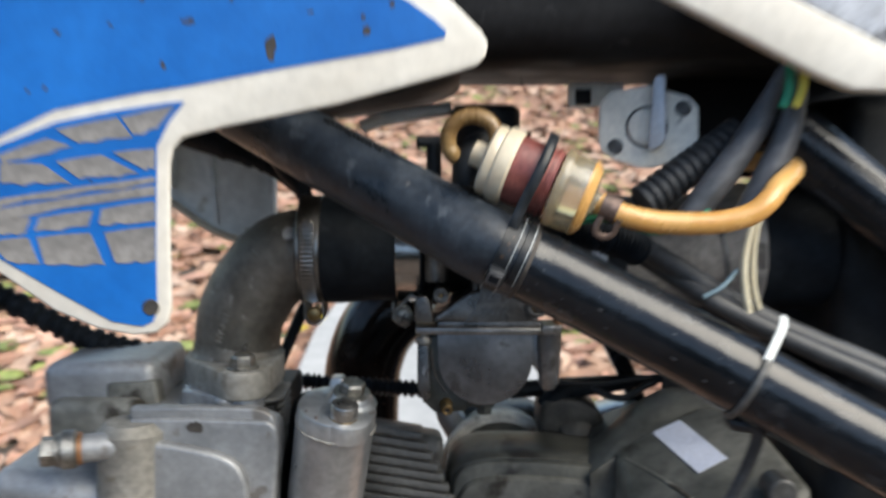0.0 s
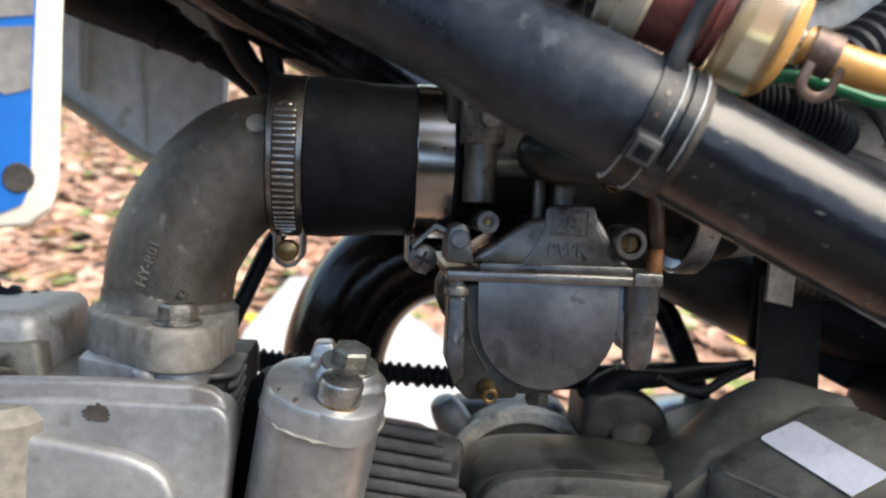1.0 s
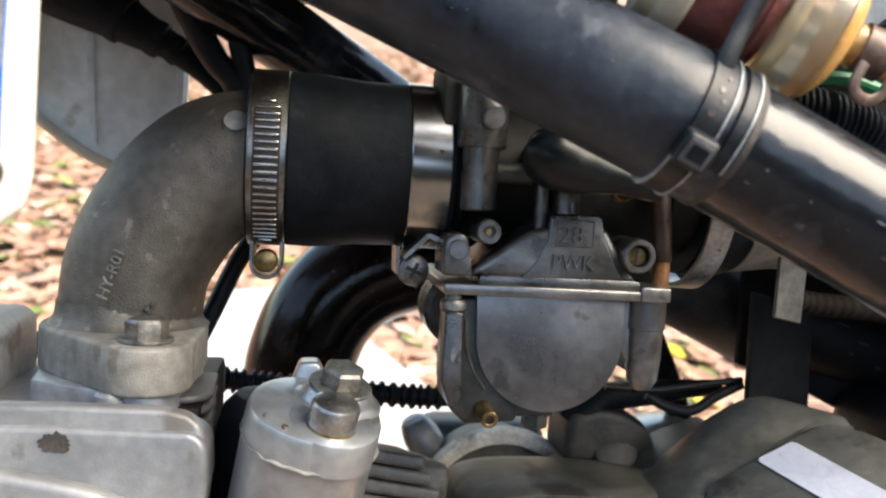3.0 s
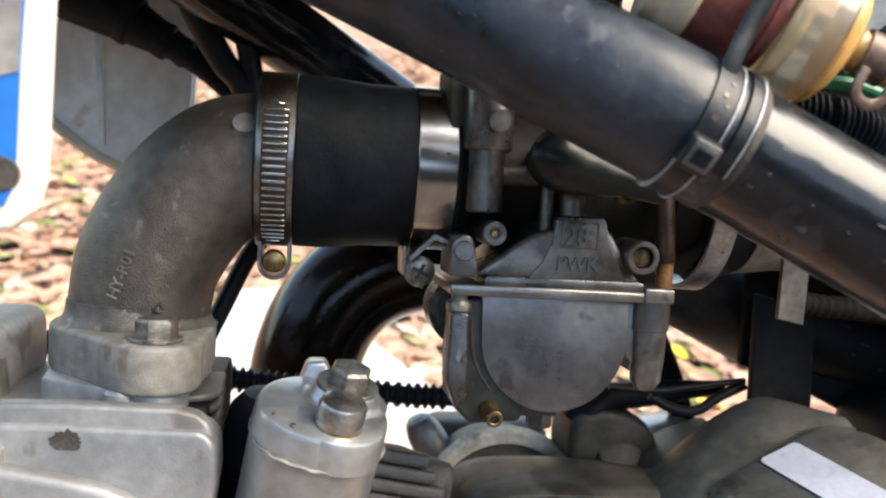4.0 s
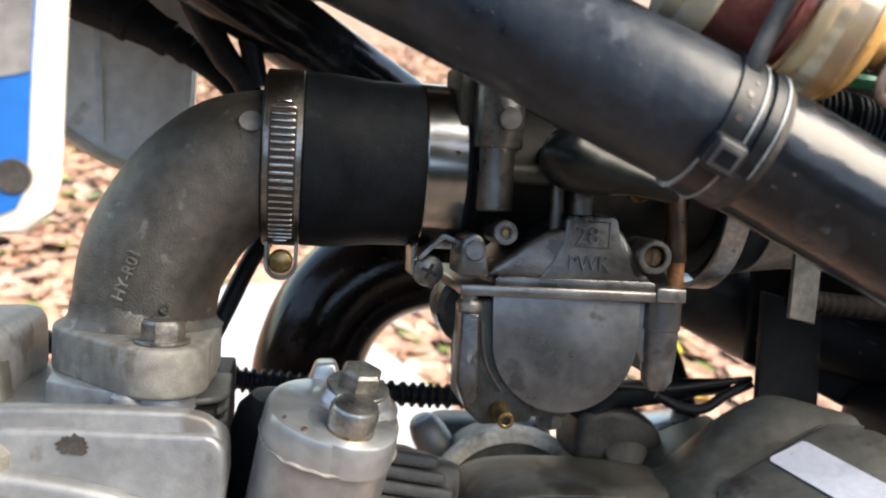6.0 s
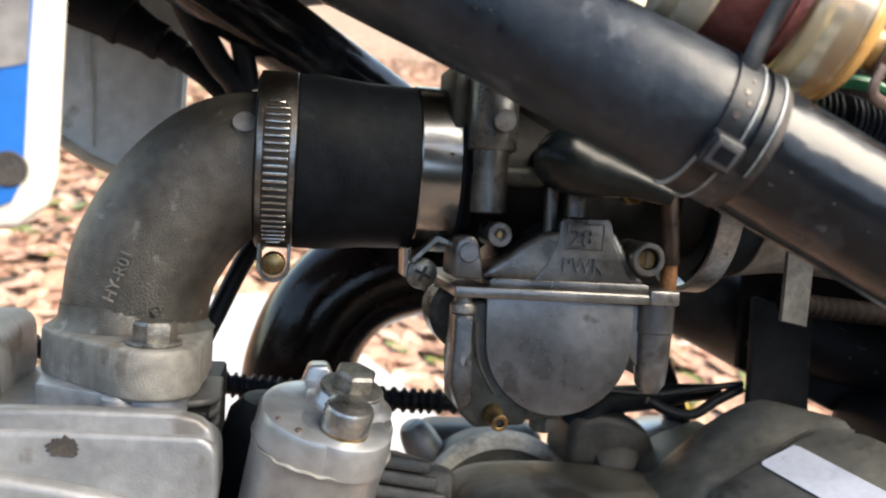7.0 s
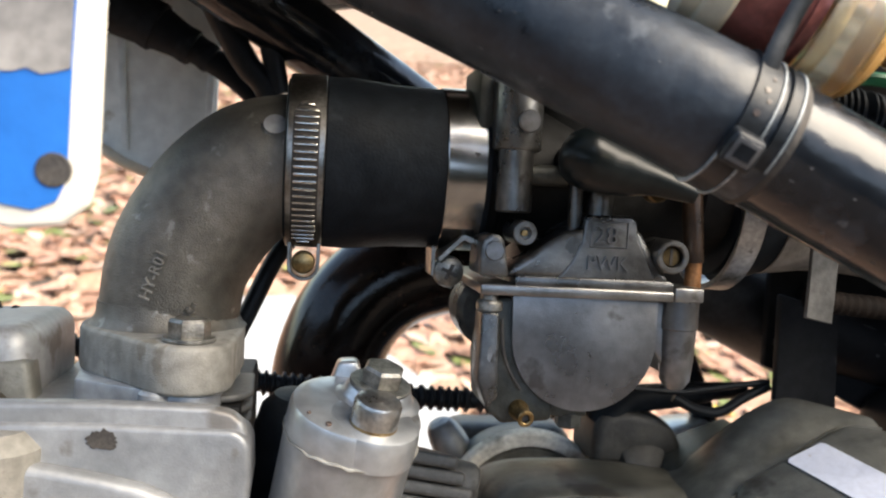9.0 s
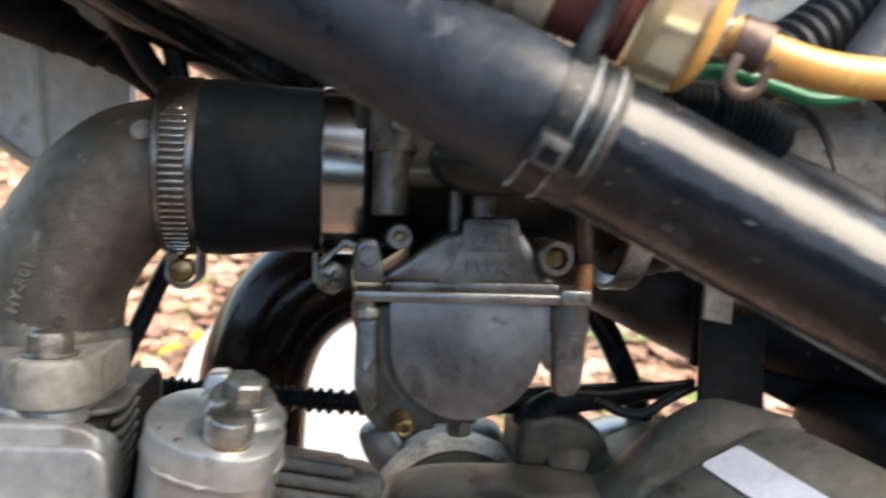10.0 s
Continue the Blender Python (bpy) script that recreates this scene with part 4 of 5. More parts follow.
# ---------------------------------------------------------------- silver canister with its bolts
def canister():
    t = thing("tensioner_housing", "silver painted housing with a hex bolt and a domed chrome nut", "engine housing", (-48, -45, -120))
    up = Vector((0.16, -0.24, 0.957)).normalized()
    side = Vector((1, 0, -0.167)).normalized()
    fwd = side.cross(up).normalized()
    fwd = fwd if fwd.y < 0 else -fwd
    o = Vector((-45.4, -49.0, -58.4))

    def ring(shape, levels):
        """Levels (height along the axis, growth) of one outline in the plane across the axis."""
        rows = []
        for h, g in levels:
            row = [o + side * (x * g) + fwd * (y * g) + up * h for x, y in shape]
            rows.append(row + row[:1])
        bm = loft(rows)
        bmesh.ops.remove_doubles(bm, verts=bm.verts, dist=0.01)
        bmesh.ops.holes_fill(bm, edges=[e for e in bm.edges if len(e.link_faces) == 1], sides=0)
        return bm
    round_ = [(17.3 * math.cos(a), 17.3 * math.sin(a)) for a in np.linspace(0, math.tau, 49)[:-1]]
    body = part("body", ring(round_, [(-110, 0.95), (-12, 0.985), (-9.2, 0.99), (-8.6, 0.93)]), "silver", t)
    # the cap: a flat plate with a lobe at its back edge and a round front swelling
    part("cap", ring(round_, [(-8.8, 0.99), (-7.6, 1.0), (-7.0, 0.995), (-2.2, 0.985), (-0.8, 0.95), (-0.1, 0.86), (0.0, 0.5)]), "silver", t, "silver painted cap plate")
    lobe = [(4.4 + 11.8 * math.cos(a), 6.6 + 11.2 * math.sin(a)) for a in np.linspace(0, math.tau, 41)[:-1]]
    part("nut_lobe", ring(lobe, [(-9, 1.0), (-2.2, 1.0), (-0.8, 0.97), (0.1, 0.88), (0.3, 0.5)]), "silver", t)
    rb = random.Random(3)
    pts = [o + up * (-8.6 + rb.uniform(-0.4, 0.4)) + (side * math.cos(k * math.tau / 60) + fwd * math.sin(k * math.tau / 60)) * 17.45 for k in range(61)]
    part("sealant_bead", sweep(pts, [(0.16 + 0.5 * max(0.0, math.cos((k - 9) * math.tau / 60))) * rb.uniform(0.7, 1.3) for k in range(61)], 8, 2), "flange", body, "uneven pale bead of sealant")
    hb = o - fwd * 5.0 + side * 5.0 - up * 0.6
    bs = part("boss", lathe([(11.6, 0.4), (10.0, 1.0), (9.0, 2.0), (8.6, 3.8), (8.1, 4.4), (0, 4.4)], hb, up, 32), "silver", t)
    part("washer", rod(hb, up, 8.2, 4.4, 5.4, 0.3, 32), "bolt", bs)
    part("bolt", lathe([(0, 5.4), (5.4, 5.4), (5.6, 5.7), (5.6, 9.2), (4.9, 10.0), (0, 10.0)], hb, up, 6, phase=0.35), "bolt", bs, "weathered hex bolt head")
    dn = o + fwd * 9.4 + side * 3.9 - up * 2.0
    nut = part("dome_nut", lathe([(6.7, 0), (6.7, 1.8), (6.0, 2.2), (6.0, 7.8), (5.5, 8.8), (4.4, 9.2), (0, 9.3)], dn, up, 36), "nut", t, "shiny round chrome nut")
    part("rust_stain", lathe([(6.0, 2.1), (6.05, 2.9), (5.85, 3.0)], dn, up, 36), "brass", nut, "rusty foot of the nut")
    part("lug", prism([(-52.6, -64), (-52.2, -56.3), (-50.2, -50.6), (-45, -50.4), (-40, -64)], -34, -26, 1.2, 3), "silver", t)
    for x, y, r in ((-7, 13.0, 0.8), (-12, 9.0, 0.5)):
        part("rust_speck", rod(o + side * x + fwd * y + up * -0.4, up, r, 0, 0.7, 0.1, 9), "clip", t)



canister()


def spark_cap():
    t = thing("spark_plug_cap", "black rubber spark plug cap beside the cylinder", "plug cap", (-58, -8, -130))
    part("cap", lathe([(13, -80), (12.6, -10), (11.4, -3.4), (8, 0.6), (0, 2.2)], (-60, -10, -66), (0.1, -0.1, 1), 32), "rubber", t)


spark_cap()


def cylinder():
    t = thing("engine_cylinder", "dark grey finned engine cylinder", "cylinder", (-25, 20, -140))
    part("barrel", block((-34, 29, -126), (58, 58, 66), 4, 3, (-14, 9, 0)), "fin", t)
    for k in range(10):
        part("fin", block((-41 + 2.6 * k, 28, -91 - 5.3 * k), (60, 62, 4.3), 1.3, 3, (-14, 9, 0)), "fin", t)


cylinder()


# ---------------------------------------------------------------- crankcase
def crankcase():
    t = thing("crankcase", "oily grey crankcase with rounded covers and a pale sticker", "crankcase", (60, 20, -150))
    prof = catmull([(0, 0, -128), (1.5, 0, -115), (5, 0, -107.4), (11, 0, -103.4), (22, 0, -101.4), (42, 0, -101.2), (62, 0, -102.4), (76, 0, -104), (90, 0, -106), (100, 0, -112)], 4)

    def skin(levels):
        """Levels (depth, drop, growth) of the cover's profile, from the back to the front."""
        return loft([[(45 + (p.x - 45) * g, y, p.z - d) for p in prof] for y, d, g in levels])
    part("cover", skin([(66, 60, 0.9), (60, 14, 0.96), (56, 4.5, 0.985), (51, 1.0, 1.0), (44, 0.0, 1.0), (30, -0.4, 1.0), (18, -0.6, 0.99), (13, 0.2, 0.985), (10.6, 1.8, 0.975), (9.6, 4.4, 0.965), (9.6, 60, 0.95)]), "case_oily", t)
    part("cover_lip", skin([(12, 3.4, 0.945), (9, 1.6, 0.945), (5.5, 1.0, 0.94), (3.2, 2.0, 0.93), (2.0, 4.6, 0.915), (1.6, 60, 0.9)]), "case_oily", t, "bevelled front lip of the cover")
    part("inner_panel", skin([(4, 7.5, 0.9), (1.0, 8.0, 0.89), (-1.0, 9.6, 0.87), (-1.6, 60, 0.86)]), "case", t)
    part("joint_web", prism([(78, -108), (80, -101.5), (92, -95.5), (112, -88), (118, -108)], 18, 66, 3, 4), "grime", t, "dark oily joint of the cases")
    neck = part("filler_neck", rod((32.6, 80, -132.4), (0, 1, 0), 29.5, -8, 26, 2.5, 48), "case", t)
    part("filler_ring", lathe([(29, -1), (34, -2), (35, -1), (35, 4), (34, 5), (29, 4)], (32.6, 75, -132.4), (0.02, 1, 0.1), 64, closed=True), "pale", neck, "pale worn ring")
    part("oil_elbow", sweep([(-1.6, 106, -102.6), (-0.6, 106, -104.4), (3.0, 105, -110), (12, 102, -124), (24, 98, -142)], [3.0, 6.0, 8.0, 8.8, 9.4], 28, 5), "head", t)
    part("rear_case", block((32, 120, -122), (58, 30, 34), 9, 4), "case", t)
    part("mount_pad", prism([(82, -106), (86, -99), (98, -95.5), (112, -94), (122, -104)], 74, 96, 2, 2), "silver", t)
    sw = part("switch_body", prism([(52, -106), (52.4, -92), (54.2, -86), (65.7, -83.4), (78, -85.4), (86, -91.4), (89, -98.5), (89, -106)], 52, 82, 4.0, 5), "grime_dark", t)
    part("switch_cap", lathe([(0, -3.2), (5.0, -2.9), (8.4, -1.8), (10, 0.4), (10.4, 3), (10.4, 8)], (72.4, 53.4, -100.6), (0.03, 0.8, -0.55), 32), "grime_dark", sw, "domed oily cap")
    part("switch_grommet", sweep([(59, 60, -92), (62.5, 60, -86.5), (71, 60, -81), (86, 61, -79.6), (97, 62, -79), (104, 62, -78.6)], [8, 7.4, 5.6, 4.8, 4.0, 2.6], 20, 4), "rubber", sw)
    # stepped top cover with the sticker
    back = catmull([(76, 44, -107), (86, 41, -98.6), (100, 37, -84), (113, 33.5, -74.6), (123, 33, -73), (133, 31, -76), (142, 26, -80)], 4)
    ridge = catmull([(72, -3, -106), (83, -1, -98.6), (97, 3, -91.4), (109, 7, -85.6), (120, 9, -80.4), (130, 11, -77), (142, 8, -76.6)], 4)
    rows = [[(p.x, p.y + 7, p.z - 50) for p in back], [(p.x, p.y + 5, p.z - 5) for p in back]]
    for e, lift in ((0.0, 0.0), (0.12, 1.2), (0.3, 2.4), (0.5, 2.8), (0.68, 2.0), (0.84, 0.2), (0.94, -1.0), (1.0, -0.6)):
        rows.append([p.lerp(q, e) + Vector((0, 0, lift)) for p, q in zip(back, ridge)])
    rows.append([(p.x, p.y, p.z - 30) for p in ridge])
    part("shoulder", loft(rows), "case", t, "smooth oily shoulder of the case")
    top = part("clutch_cover", slab([(84.5, 3, -95.2), (129, 11, -75.2), (140, -2, -74.4), (148, -28, -77.4), (152, -72, -86.5), (94, -84, -112), (83, -34, -105)], 60, 4.5, 4), "case", t)
    part("raised_rib", sweep([(88, -8, -97.2), (96, -24, -97.6), (104, -42, -98.6), (112, -62, -100.6)], 1.6, 12, 4, flat=0.5), "case", top)
    nrm = Vector((-0.403, -0.24, 1.0)).normalized()
    uu = Vector((10.3, -36.0, -4.5))
    uu = (uu - nrm * uu.dot(nrm)).normalized()
    vv = nrm.cross(uu).normalized()
    o = Vector((115.5, -17.2, -80.9 + 0.403 * (115.5 - 118.5) + 0.24 * (-17.2 - 4.7)))
    m = Matrix(((uu.x, vv.x, nrm.x, o.x), (uu.y, vv.y, nrm.y, o.y), (uu.z, vv.z, nrm.z, o.z), (0, 0, 0, 1)))
    part("sticker", plate([(-21.6, -6.0), (-20.4, -7.4), (21, -7.8), (21.6, 7.2), (-18.6, 7.8), (-20.4, 7.0)], 0.1, 0.5, 0, 1, m), "sticker", top, "pale bluish blank sticker")


crankcase()


# ---------------------------------------------------------------- conduit and small pipes behind the engine
def rear_guard():
    t = thing("rear_engine_cover", "black engine cover and footrest mount behind the clutch", "engine cover", (185, -10, -150))
    part("cover", block((188, -14, -112), (76, 130, 74), 12, 4, (0, 14, 0)), "plastic", t)
    part("mount_bolt", rod((138, -72, -88), (0, 1, 0), 6.0, -4, 10, 1.0, 24), "strap", t, "dull grey round bolt end")


rear_guard()


def conduit():
    t = thing("corrugated_conduit", "black corrugated plastic wire conduit running behind the engine", "conduit", (-30, 72, -82))
    bm = corrugated([(-150, 66, -66), (-118, 68, -71), (-80, 70, -79), (-20, 72, -84), (5, 72, -85), (40, 72, -85)], 3.6, 5.0, 1.5)
    part("conduit", bm, "plastic", t)
    part("plain_end", sweep([(38, 72, -85), (70, 70, -82), (100, 64, -78), (118, 60, -76)], [5, 5, 4, 3], 16, 4), "plastic", t)


conduit()


def strut():
    t = thing("frame_strut", "thin black steel strut below the frame", "strut", (110, 80, -84))
    part("strut", sweep([(80, 88, -34), (98, 88, -60), (111, 88, -88), (117, 88, -105)], 5.5, 16, 2), "frame", t)


strut()


def cross_tube():
    t = thing("cross_tube", "wide dull black frame tube below the air boot", "frame tube", (104, 75, -48))
    part("tube", sweep([(56, 75, -10), (80, 75, -22.4), (110, 75, -37.4), (150, 75, -56.6)], 19, 36, 4), "sleeve_dark", t)


cross_tube()


def rear_frame():
    t = thing("engine_bracket", "black welded engine mounting bracket on the frame", "bracket", (127, 38, -84))
    part("bracket", prism([(114.6, -34), (139, -40), (140.4, -84), (115.4, -84)], 33, 37, 1.0, 2), "matt", t)
    part("gusset", prism([(118, -22), (150, -14), (240, -12), (240, -116), (158, -79.3), (141.5, -71.4), (118, -64)], 48, 52, 1.0, 2), "matt", t, "black gusset plate")
    t2 = thing("lower_frame_tube", "black scuffed lower frame tube behind the bracket", "frame tube", (160, 50, -56))
    part("tube", sweep([(126, 50, -42.6), (146, 50, -51), (208, 50, -69.4), (324, 50, -119.7)], TUBE_R, 36, 6), "matt", t2)
    for x, a0, ra_, rb_ in ((163, 14, 2.6, 0.5), (170, -16, 1.4, 1.0), (155, 34, 3.4, 0.4), (180, 2, 2.2, 0.7), (158, -8, 0.9, 0.6), (174, 30, 1.6, 0.4), (190, 20, 2.4, 0.5)):
        z = -51 - 0.297 * (x - 146)
        cs, sn = math.cos(radians(a0)), math.sin(radians(a0))
        pts = [(x + ra_ * math.cos(k * 0.7), 50 - (TUBE_R + 0.15) * cs + rb_ * math.sin(k * 0.7) * sn, z + (TUBE_R + 0.5) * sn + rb_ * math.sin(k * 0.7) * cs - 0.3 * ra_ * math.cos(k * 0.7)) for k in range(9)]
        bms = bmesh.new()
        bms.faces.new([bms.verts.new(p) for p in pts])
        bmesh.ops.solidify(bms, geom=bms.faces[:], thickness=0.3)
        part("scuff", bms, "chip", t2)
    t3 = thing("metal_strap", "flat grey metal strap hanging from the frame", "strap", (99, -15, -38))
    part("strap", prism([(87.5, -6), (96.4, -8), (95.4, -36.4), (86.8, -34.8)], -30.2, -28.6, 0.3, 1), "strap", t3)
    t4 = thing("braided_hose", "brown fabric-braided hose beside the frame", "hose", (125, 4, -33))
    part("hose", corrugated([(92, -22, -29.5), (104, -22, -31), (123, -21, -32.5), (152, -18, -36)], 3.35, 3.65, 0.45), "braid", t4)


rear_frame()


# ---------------------------------------------------------------- shrouds
def outline():
    low = [(-230, 44), (-200, 36), (-175, 22), (-154, 8.5), (-135, -5.0), (-120, -11.5), (-107.5, -13.9), (-99.5, -13), (-95.3, -9.5), (-94.0, -4)]
    arm = [(-93.6, 24), (-92.8, 46), (-91.5, 51), (-88, 54.8), (-73.5, 58.4), (-34.6, 65.9), (4.1, 76.0), (12.5, 78.6), (15.5, 81.8), (16.2, 86), (14, 90), (4, 100), (-12, 114), (-40, 140), (-230, 170)]
    return low + arm


def near_shroud():
    t = thing("radiator_shroud", "blue and white plastic shroud with grey tread-like graphics and dirt specks", "shroud", (-90, -115, -12), "shrouds")
    sh = part("shell", prism(outline(), -117, -114.6, 0.9, 3), "white", t, "white plastic shell")
    up = [(-230, 42), (-152, 54.6), (-131, 64.3), (-101.5, 69.9), (-88, 71.8), (-53, 78), (-15, 84.2), (1.6, 87.8), (2.2, 90), (-2, 94), (-22, 108), (-44, 130), (-230, 160)]
    part("upper_decal", prism(up, -117.5, -116.9, 0, 1), "blue", t, "blue decal with dark specks")
    lowp = [(-186, 38), (-152, 52), (-131, 60), (-111.4, 63.8), (-92, 66.6), (-86.6, 67), (-92.4, 60), (-96.8, 51.6), (-98.4, 14.5), (-98.8, -5.4), (-100.4, -9.0), (-104, -10.6), (-114.6, -8.8), (-133, 1.6), (-152, 13), (-172, 26)]
    part("lower_decal", prism(lowp, -117.5, -116.9, 0, 1), "blue", t, "blue decal")
    rg = random.Random(17)

    def tread(*corners):
        """One worn grey field of the tread pattern, its lower edge frayed."""
        (a, b), (c, d), (e, f), (g, h) = corners
        q = [(a, b), ((a + c) / 2, (b + d) / 2 + 0.3), (c, d), (e, f)]
        for k in range(1, 6):
            q.append((e + (g - e) * k / 6, f + (h - f) * k / 6 + rg.uniform(-0.9, 0.5)))
        q.append((g, h))
        part("graphic", prism(q, -117.8, -117.4, 0, 1), "grey_graphic", t)
    tread((-131, 57.5), (-110, 61.6), (-105, 55), (-123.5, 53))
    tread((-108.4, 61.6), (-90, 65.6), (-96.4, 58), (-104.7, 56))
    tread((-151, 49), (-134, 54.6), (-126, 52), (-150, 46))
    tread((-151, 46.2), (-136.2, 45.9), (-126.8, 39.2), (-151.1, 39.4))
    tread((-131.3, 46.5), (-115.7, 49), (-103.3, 42.6), (-123.8, 40.9))
    tread((-111.8, 49.7), (-97.4, 51), (-97.6, 44.7), (-101.3, 44))
    tread((-165, 32), (-97.8, 41.5), (-97.8, 39.7), (-165, 29.6))
    tread((-165, 28.6), (-97.9, 38.4), (-98, 35), (-165, 25.4))
    tread((-160, 26.4), (-141, 27.5), (-143.3, 22.3), (-158, 21.4))
    tread((-138.1, 27.5), (-119.4, 30), (-121.6, 24.6), (-140.3, 22.6))
    tread((-116.5, 30.4), (-98, 33.2), (-98.1, 26.4), (-117.7, 25.1))
    tread((-156, 19.4), (-142.4, 20.7), (-139, 11.4), (-150, 12.4))
    tread((-139.4, 20.7), (-120.8, 22.2), (-116.4, 11.2), (-137, 11.2))
    tread((-115.9, 22.2), (-98.3, 24.4), (-98.6, 12.8), (-112.4, 11.8))


near_shroud()


def scuffs():
    """Dark marks and dirt specks on the shroud's decals."""
    t = bpy.data.objects["radiator_shroud"]
    rs = random.Random(11)
    marks = [(-57, 84.5, 2.2, 4.2), (-84, 93.5, 2.6, 1.0), (-24.5, 90.5, 1.6, 1.8), (-25.5, 94.6, 0.9, 0.9), (-16, 99, 1.0, 1.2), (-134, 71.5, 0.9, 1.0), (-140, 70.6, 0.8, 0.9),
             (-93.6, 79, 1.0, 1.4), (-129, 90, 1.2, 1.0), (-111, 92.5, 0.9, 0.6), (-43, 96.4, 1.4, 0.5), (-131, 28, 0.7, 0.7), (-120, 40, 0.8, 0.6), (-100, 101, 1.0, 0.8), (-70, 101, 0.7, 0.9), (-150, 88, 0.8, 0.8)]
    for x, z, a, c in marks:
        k = [rs.uniform(0.6, 1.25) for _ in range(11)]
        part("scuff", prism([(x + a * k[i] * math.cos(i * math.tau / 11), z + c * k[i] * math.sin(i * math.tau / 11)) for i in range(11)], -117.62, -117.45, 0, 1), "oil", t)
    part("bolt_dot", rod((-100.9, -117.9, -3.9), (0, 1, 0), 2.9, 0, 1.0, 0.2, 20), "oil", t, "dark round fixing hole")


scuffs()


def far_shroud():
    t = thing("radiator_shroud", "stained inside of the far white plastic shroud", "shroud", (-90, 115, -12), "shrouds")
    part("shell", prism([(x - 8, z + 9) for x, z in outline()], 110, 114, 1.2, 3), "far_white", t)
    part("inner_rib", prism([(-164, 30), (-162, 30), (-162, 90), (-164, 90)], 100, 110, 0.6, 2), "far_white", t)
    part("rim", sweep([(x - 8, 108.6, z + 10.6) for x, z in outline()[1:9]], 2.2, 12, 4), "far_rim", t, "tan-stained rolled rim")
    part("edge_strip", prism([(-106.4, -2), (-103.2, -2), (-102.4, 52), (-105.4, 52)], 107.6, 110, 0.5, 2), "far_white", t, "raised inner edge")
    part("fold", prism([(-139, 10), (-136.4, 8), (-139.6, 58), (-142.4, 58)], 107.8, 110, 0.5, 2), "far_white", t)


far_shroud()


# ---------------------------------------------------------------- fuel side: tank, petcock, filter, hose
def tank():
    t = thing("fuel_tank", "matt black plastic fuel tank underside above the frame", "fuel tank", (60, 0, 86))
    part("tank", block((70, 0, 140), (300, 150, 108), 18, 4), "matt", t)
    part("front_lobe", prism([(-240, 150), (-240, 92), (-150, 76), (-60, 70), (-20, 74), (10, 84), (14, 150)], -56, 98, 8, 4), "matt", t, "forward part of the tank behind the shrouds")
    part("rear_lobe", prism([(112, 96), (108, 60), (118, 44), (136, 38), (230, 34), (230, 96)], 20, 70, 6, 4), "matt", t, "lower rear lobe of the tank")
    t2 = thing("side_panel", "white trimmed side panel with a worn grey graphic", "side panel", (130, -100, 72))
    part("trim", prism([(70, 108), (104, 91.2), (135, 75.3), (146, 71), (240, 66), (240, 84), (158, 86), (124, 103), (104, 114)], -103, -96, 1.5, 3), "white", t2, "white edge trim")
    part("graphic", prism([(104, 114.5), (124, 103.5), (158, 86.5), (240, 84.5), (240, 170), (104, 170)], -102, -97, 0.6, 2), "panel", t2, "worn silver-grey graphic")


tank()


def petcock():
    t = thing("fuel_petcock", "grey metal fuel tap plate with a lever and two screws", "fuel tap", (88, -50, 44))
    m = Matrix.Translation((85.4, -51, 60)) @ Matrix.Rotation(radians(-14), 4, "Z")
    pl = part("plate", prism([(-20, 7), (-19.4, 11), (-15, 15), (0, 17), (16, 12), (20, 8), (20.4, -9), (16, -12.6), (3, -16.8), (-3, -16.8), (-14, -13.2), (-18.6, -10), (-20, -6)], -2.2, 2.5, 1.0, 3, m), "tap", t)
    axis = m.to_3x3() @ Vector((0, 1, 0))
    part("hub", lathe([(0, -3.4), (6.6, -3.4), (7.4, -3.0), (7.6, -2.0), (7.6, 2)], m @ Vector((-0.4, 0, 0)), axis, 36), "tap", t)
    part("hub_groove", lathe([(7.6, -2.5), (8.6, -2.5), (8.6, -2.1), (7.6, -2.1)], m @ Vector((-0.4, 0, 0)), axis, 36, closed=True), "oil", pl, "dark ring round the hub")
    part("lever", prism([(0.6, -8.6), (2.2, -10), (6.0, -7.6), (7.4, -5), (6.8, 19), (6.0, 20.4), (2.6, 20.2), (1.8, 17)], -9.5, -3, 1.2, 3, m), "lever", t, "pale metal lever")
    for x, z in ((-13, -8), (14, 7.4)):
        sc = part("screw", rod(m @ Vector((x, -3.0, z)), axis, 3.3, 0, 3, 0.5, 20), "strap", pl)
        part("screw_slot", block(m @ Vector((x, -3.0, z)), (4.6, 0.5, 0.9), 0.1, 1, (0, 30, -14)), "oil", sc)
    part("body", block((92, -28, 58), (20, 30, 20), 4, 3), "cast_shaded", t)
    part("mount", block((69, -18, 75.4), (25, 5, 11), 1.2, 2), "tap", t, "pale grey mounting plate")
    # dark block that stands for the shade inside the hole
    part("mount_hole", block((63, -21, 74.6), (7, 1.5, 7), 0.5, 1), "cast_shaded", t)


petcock()


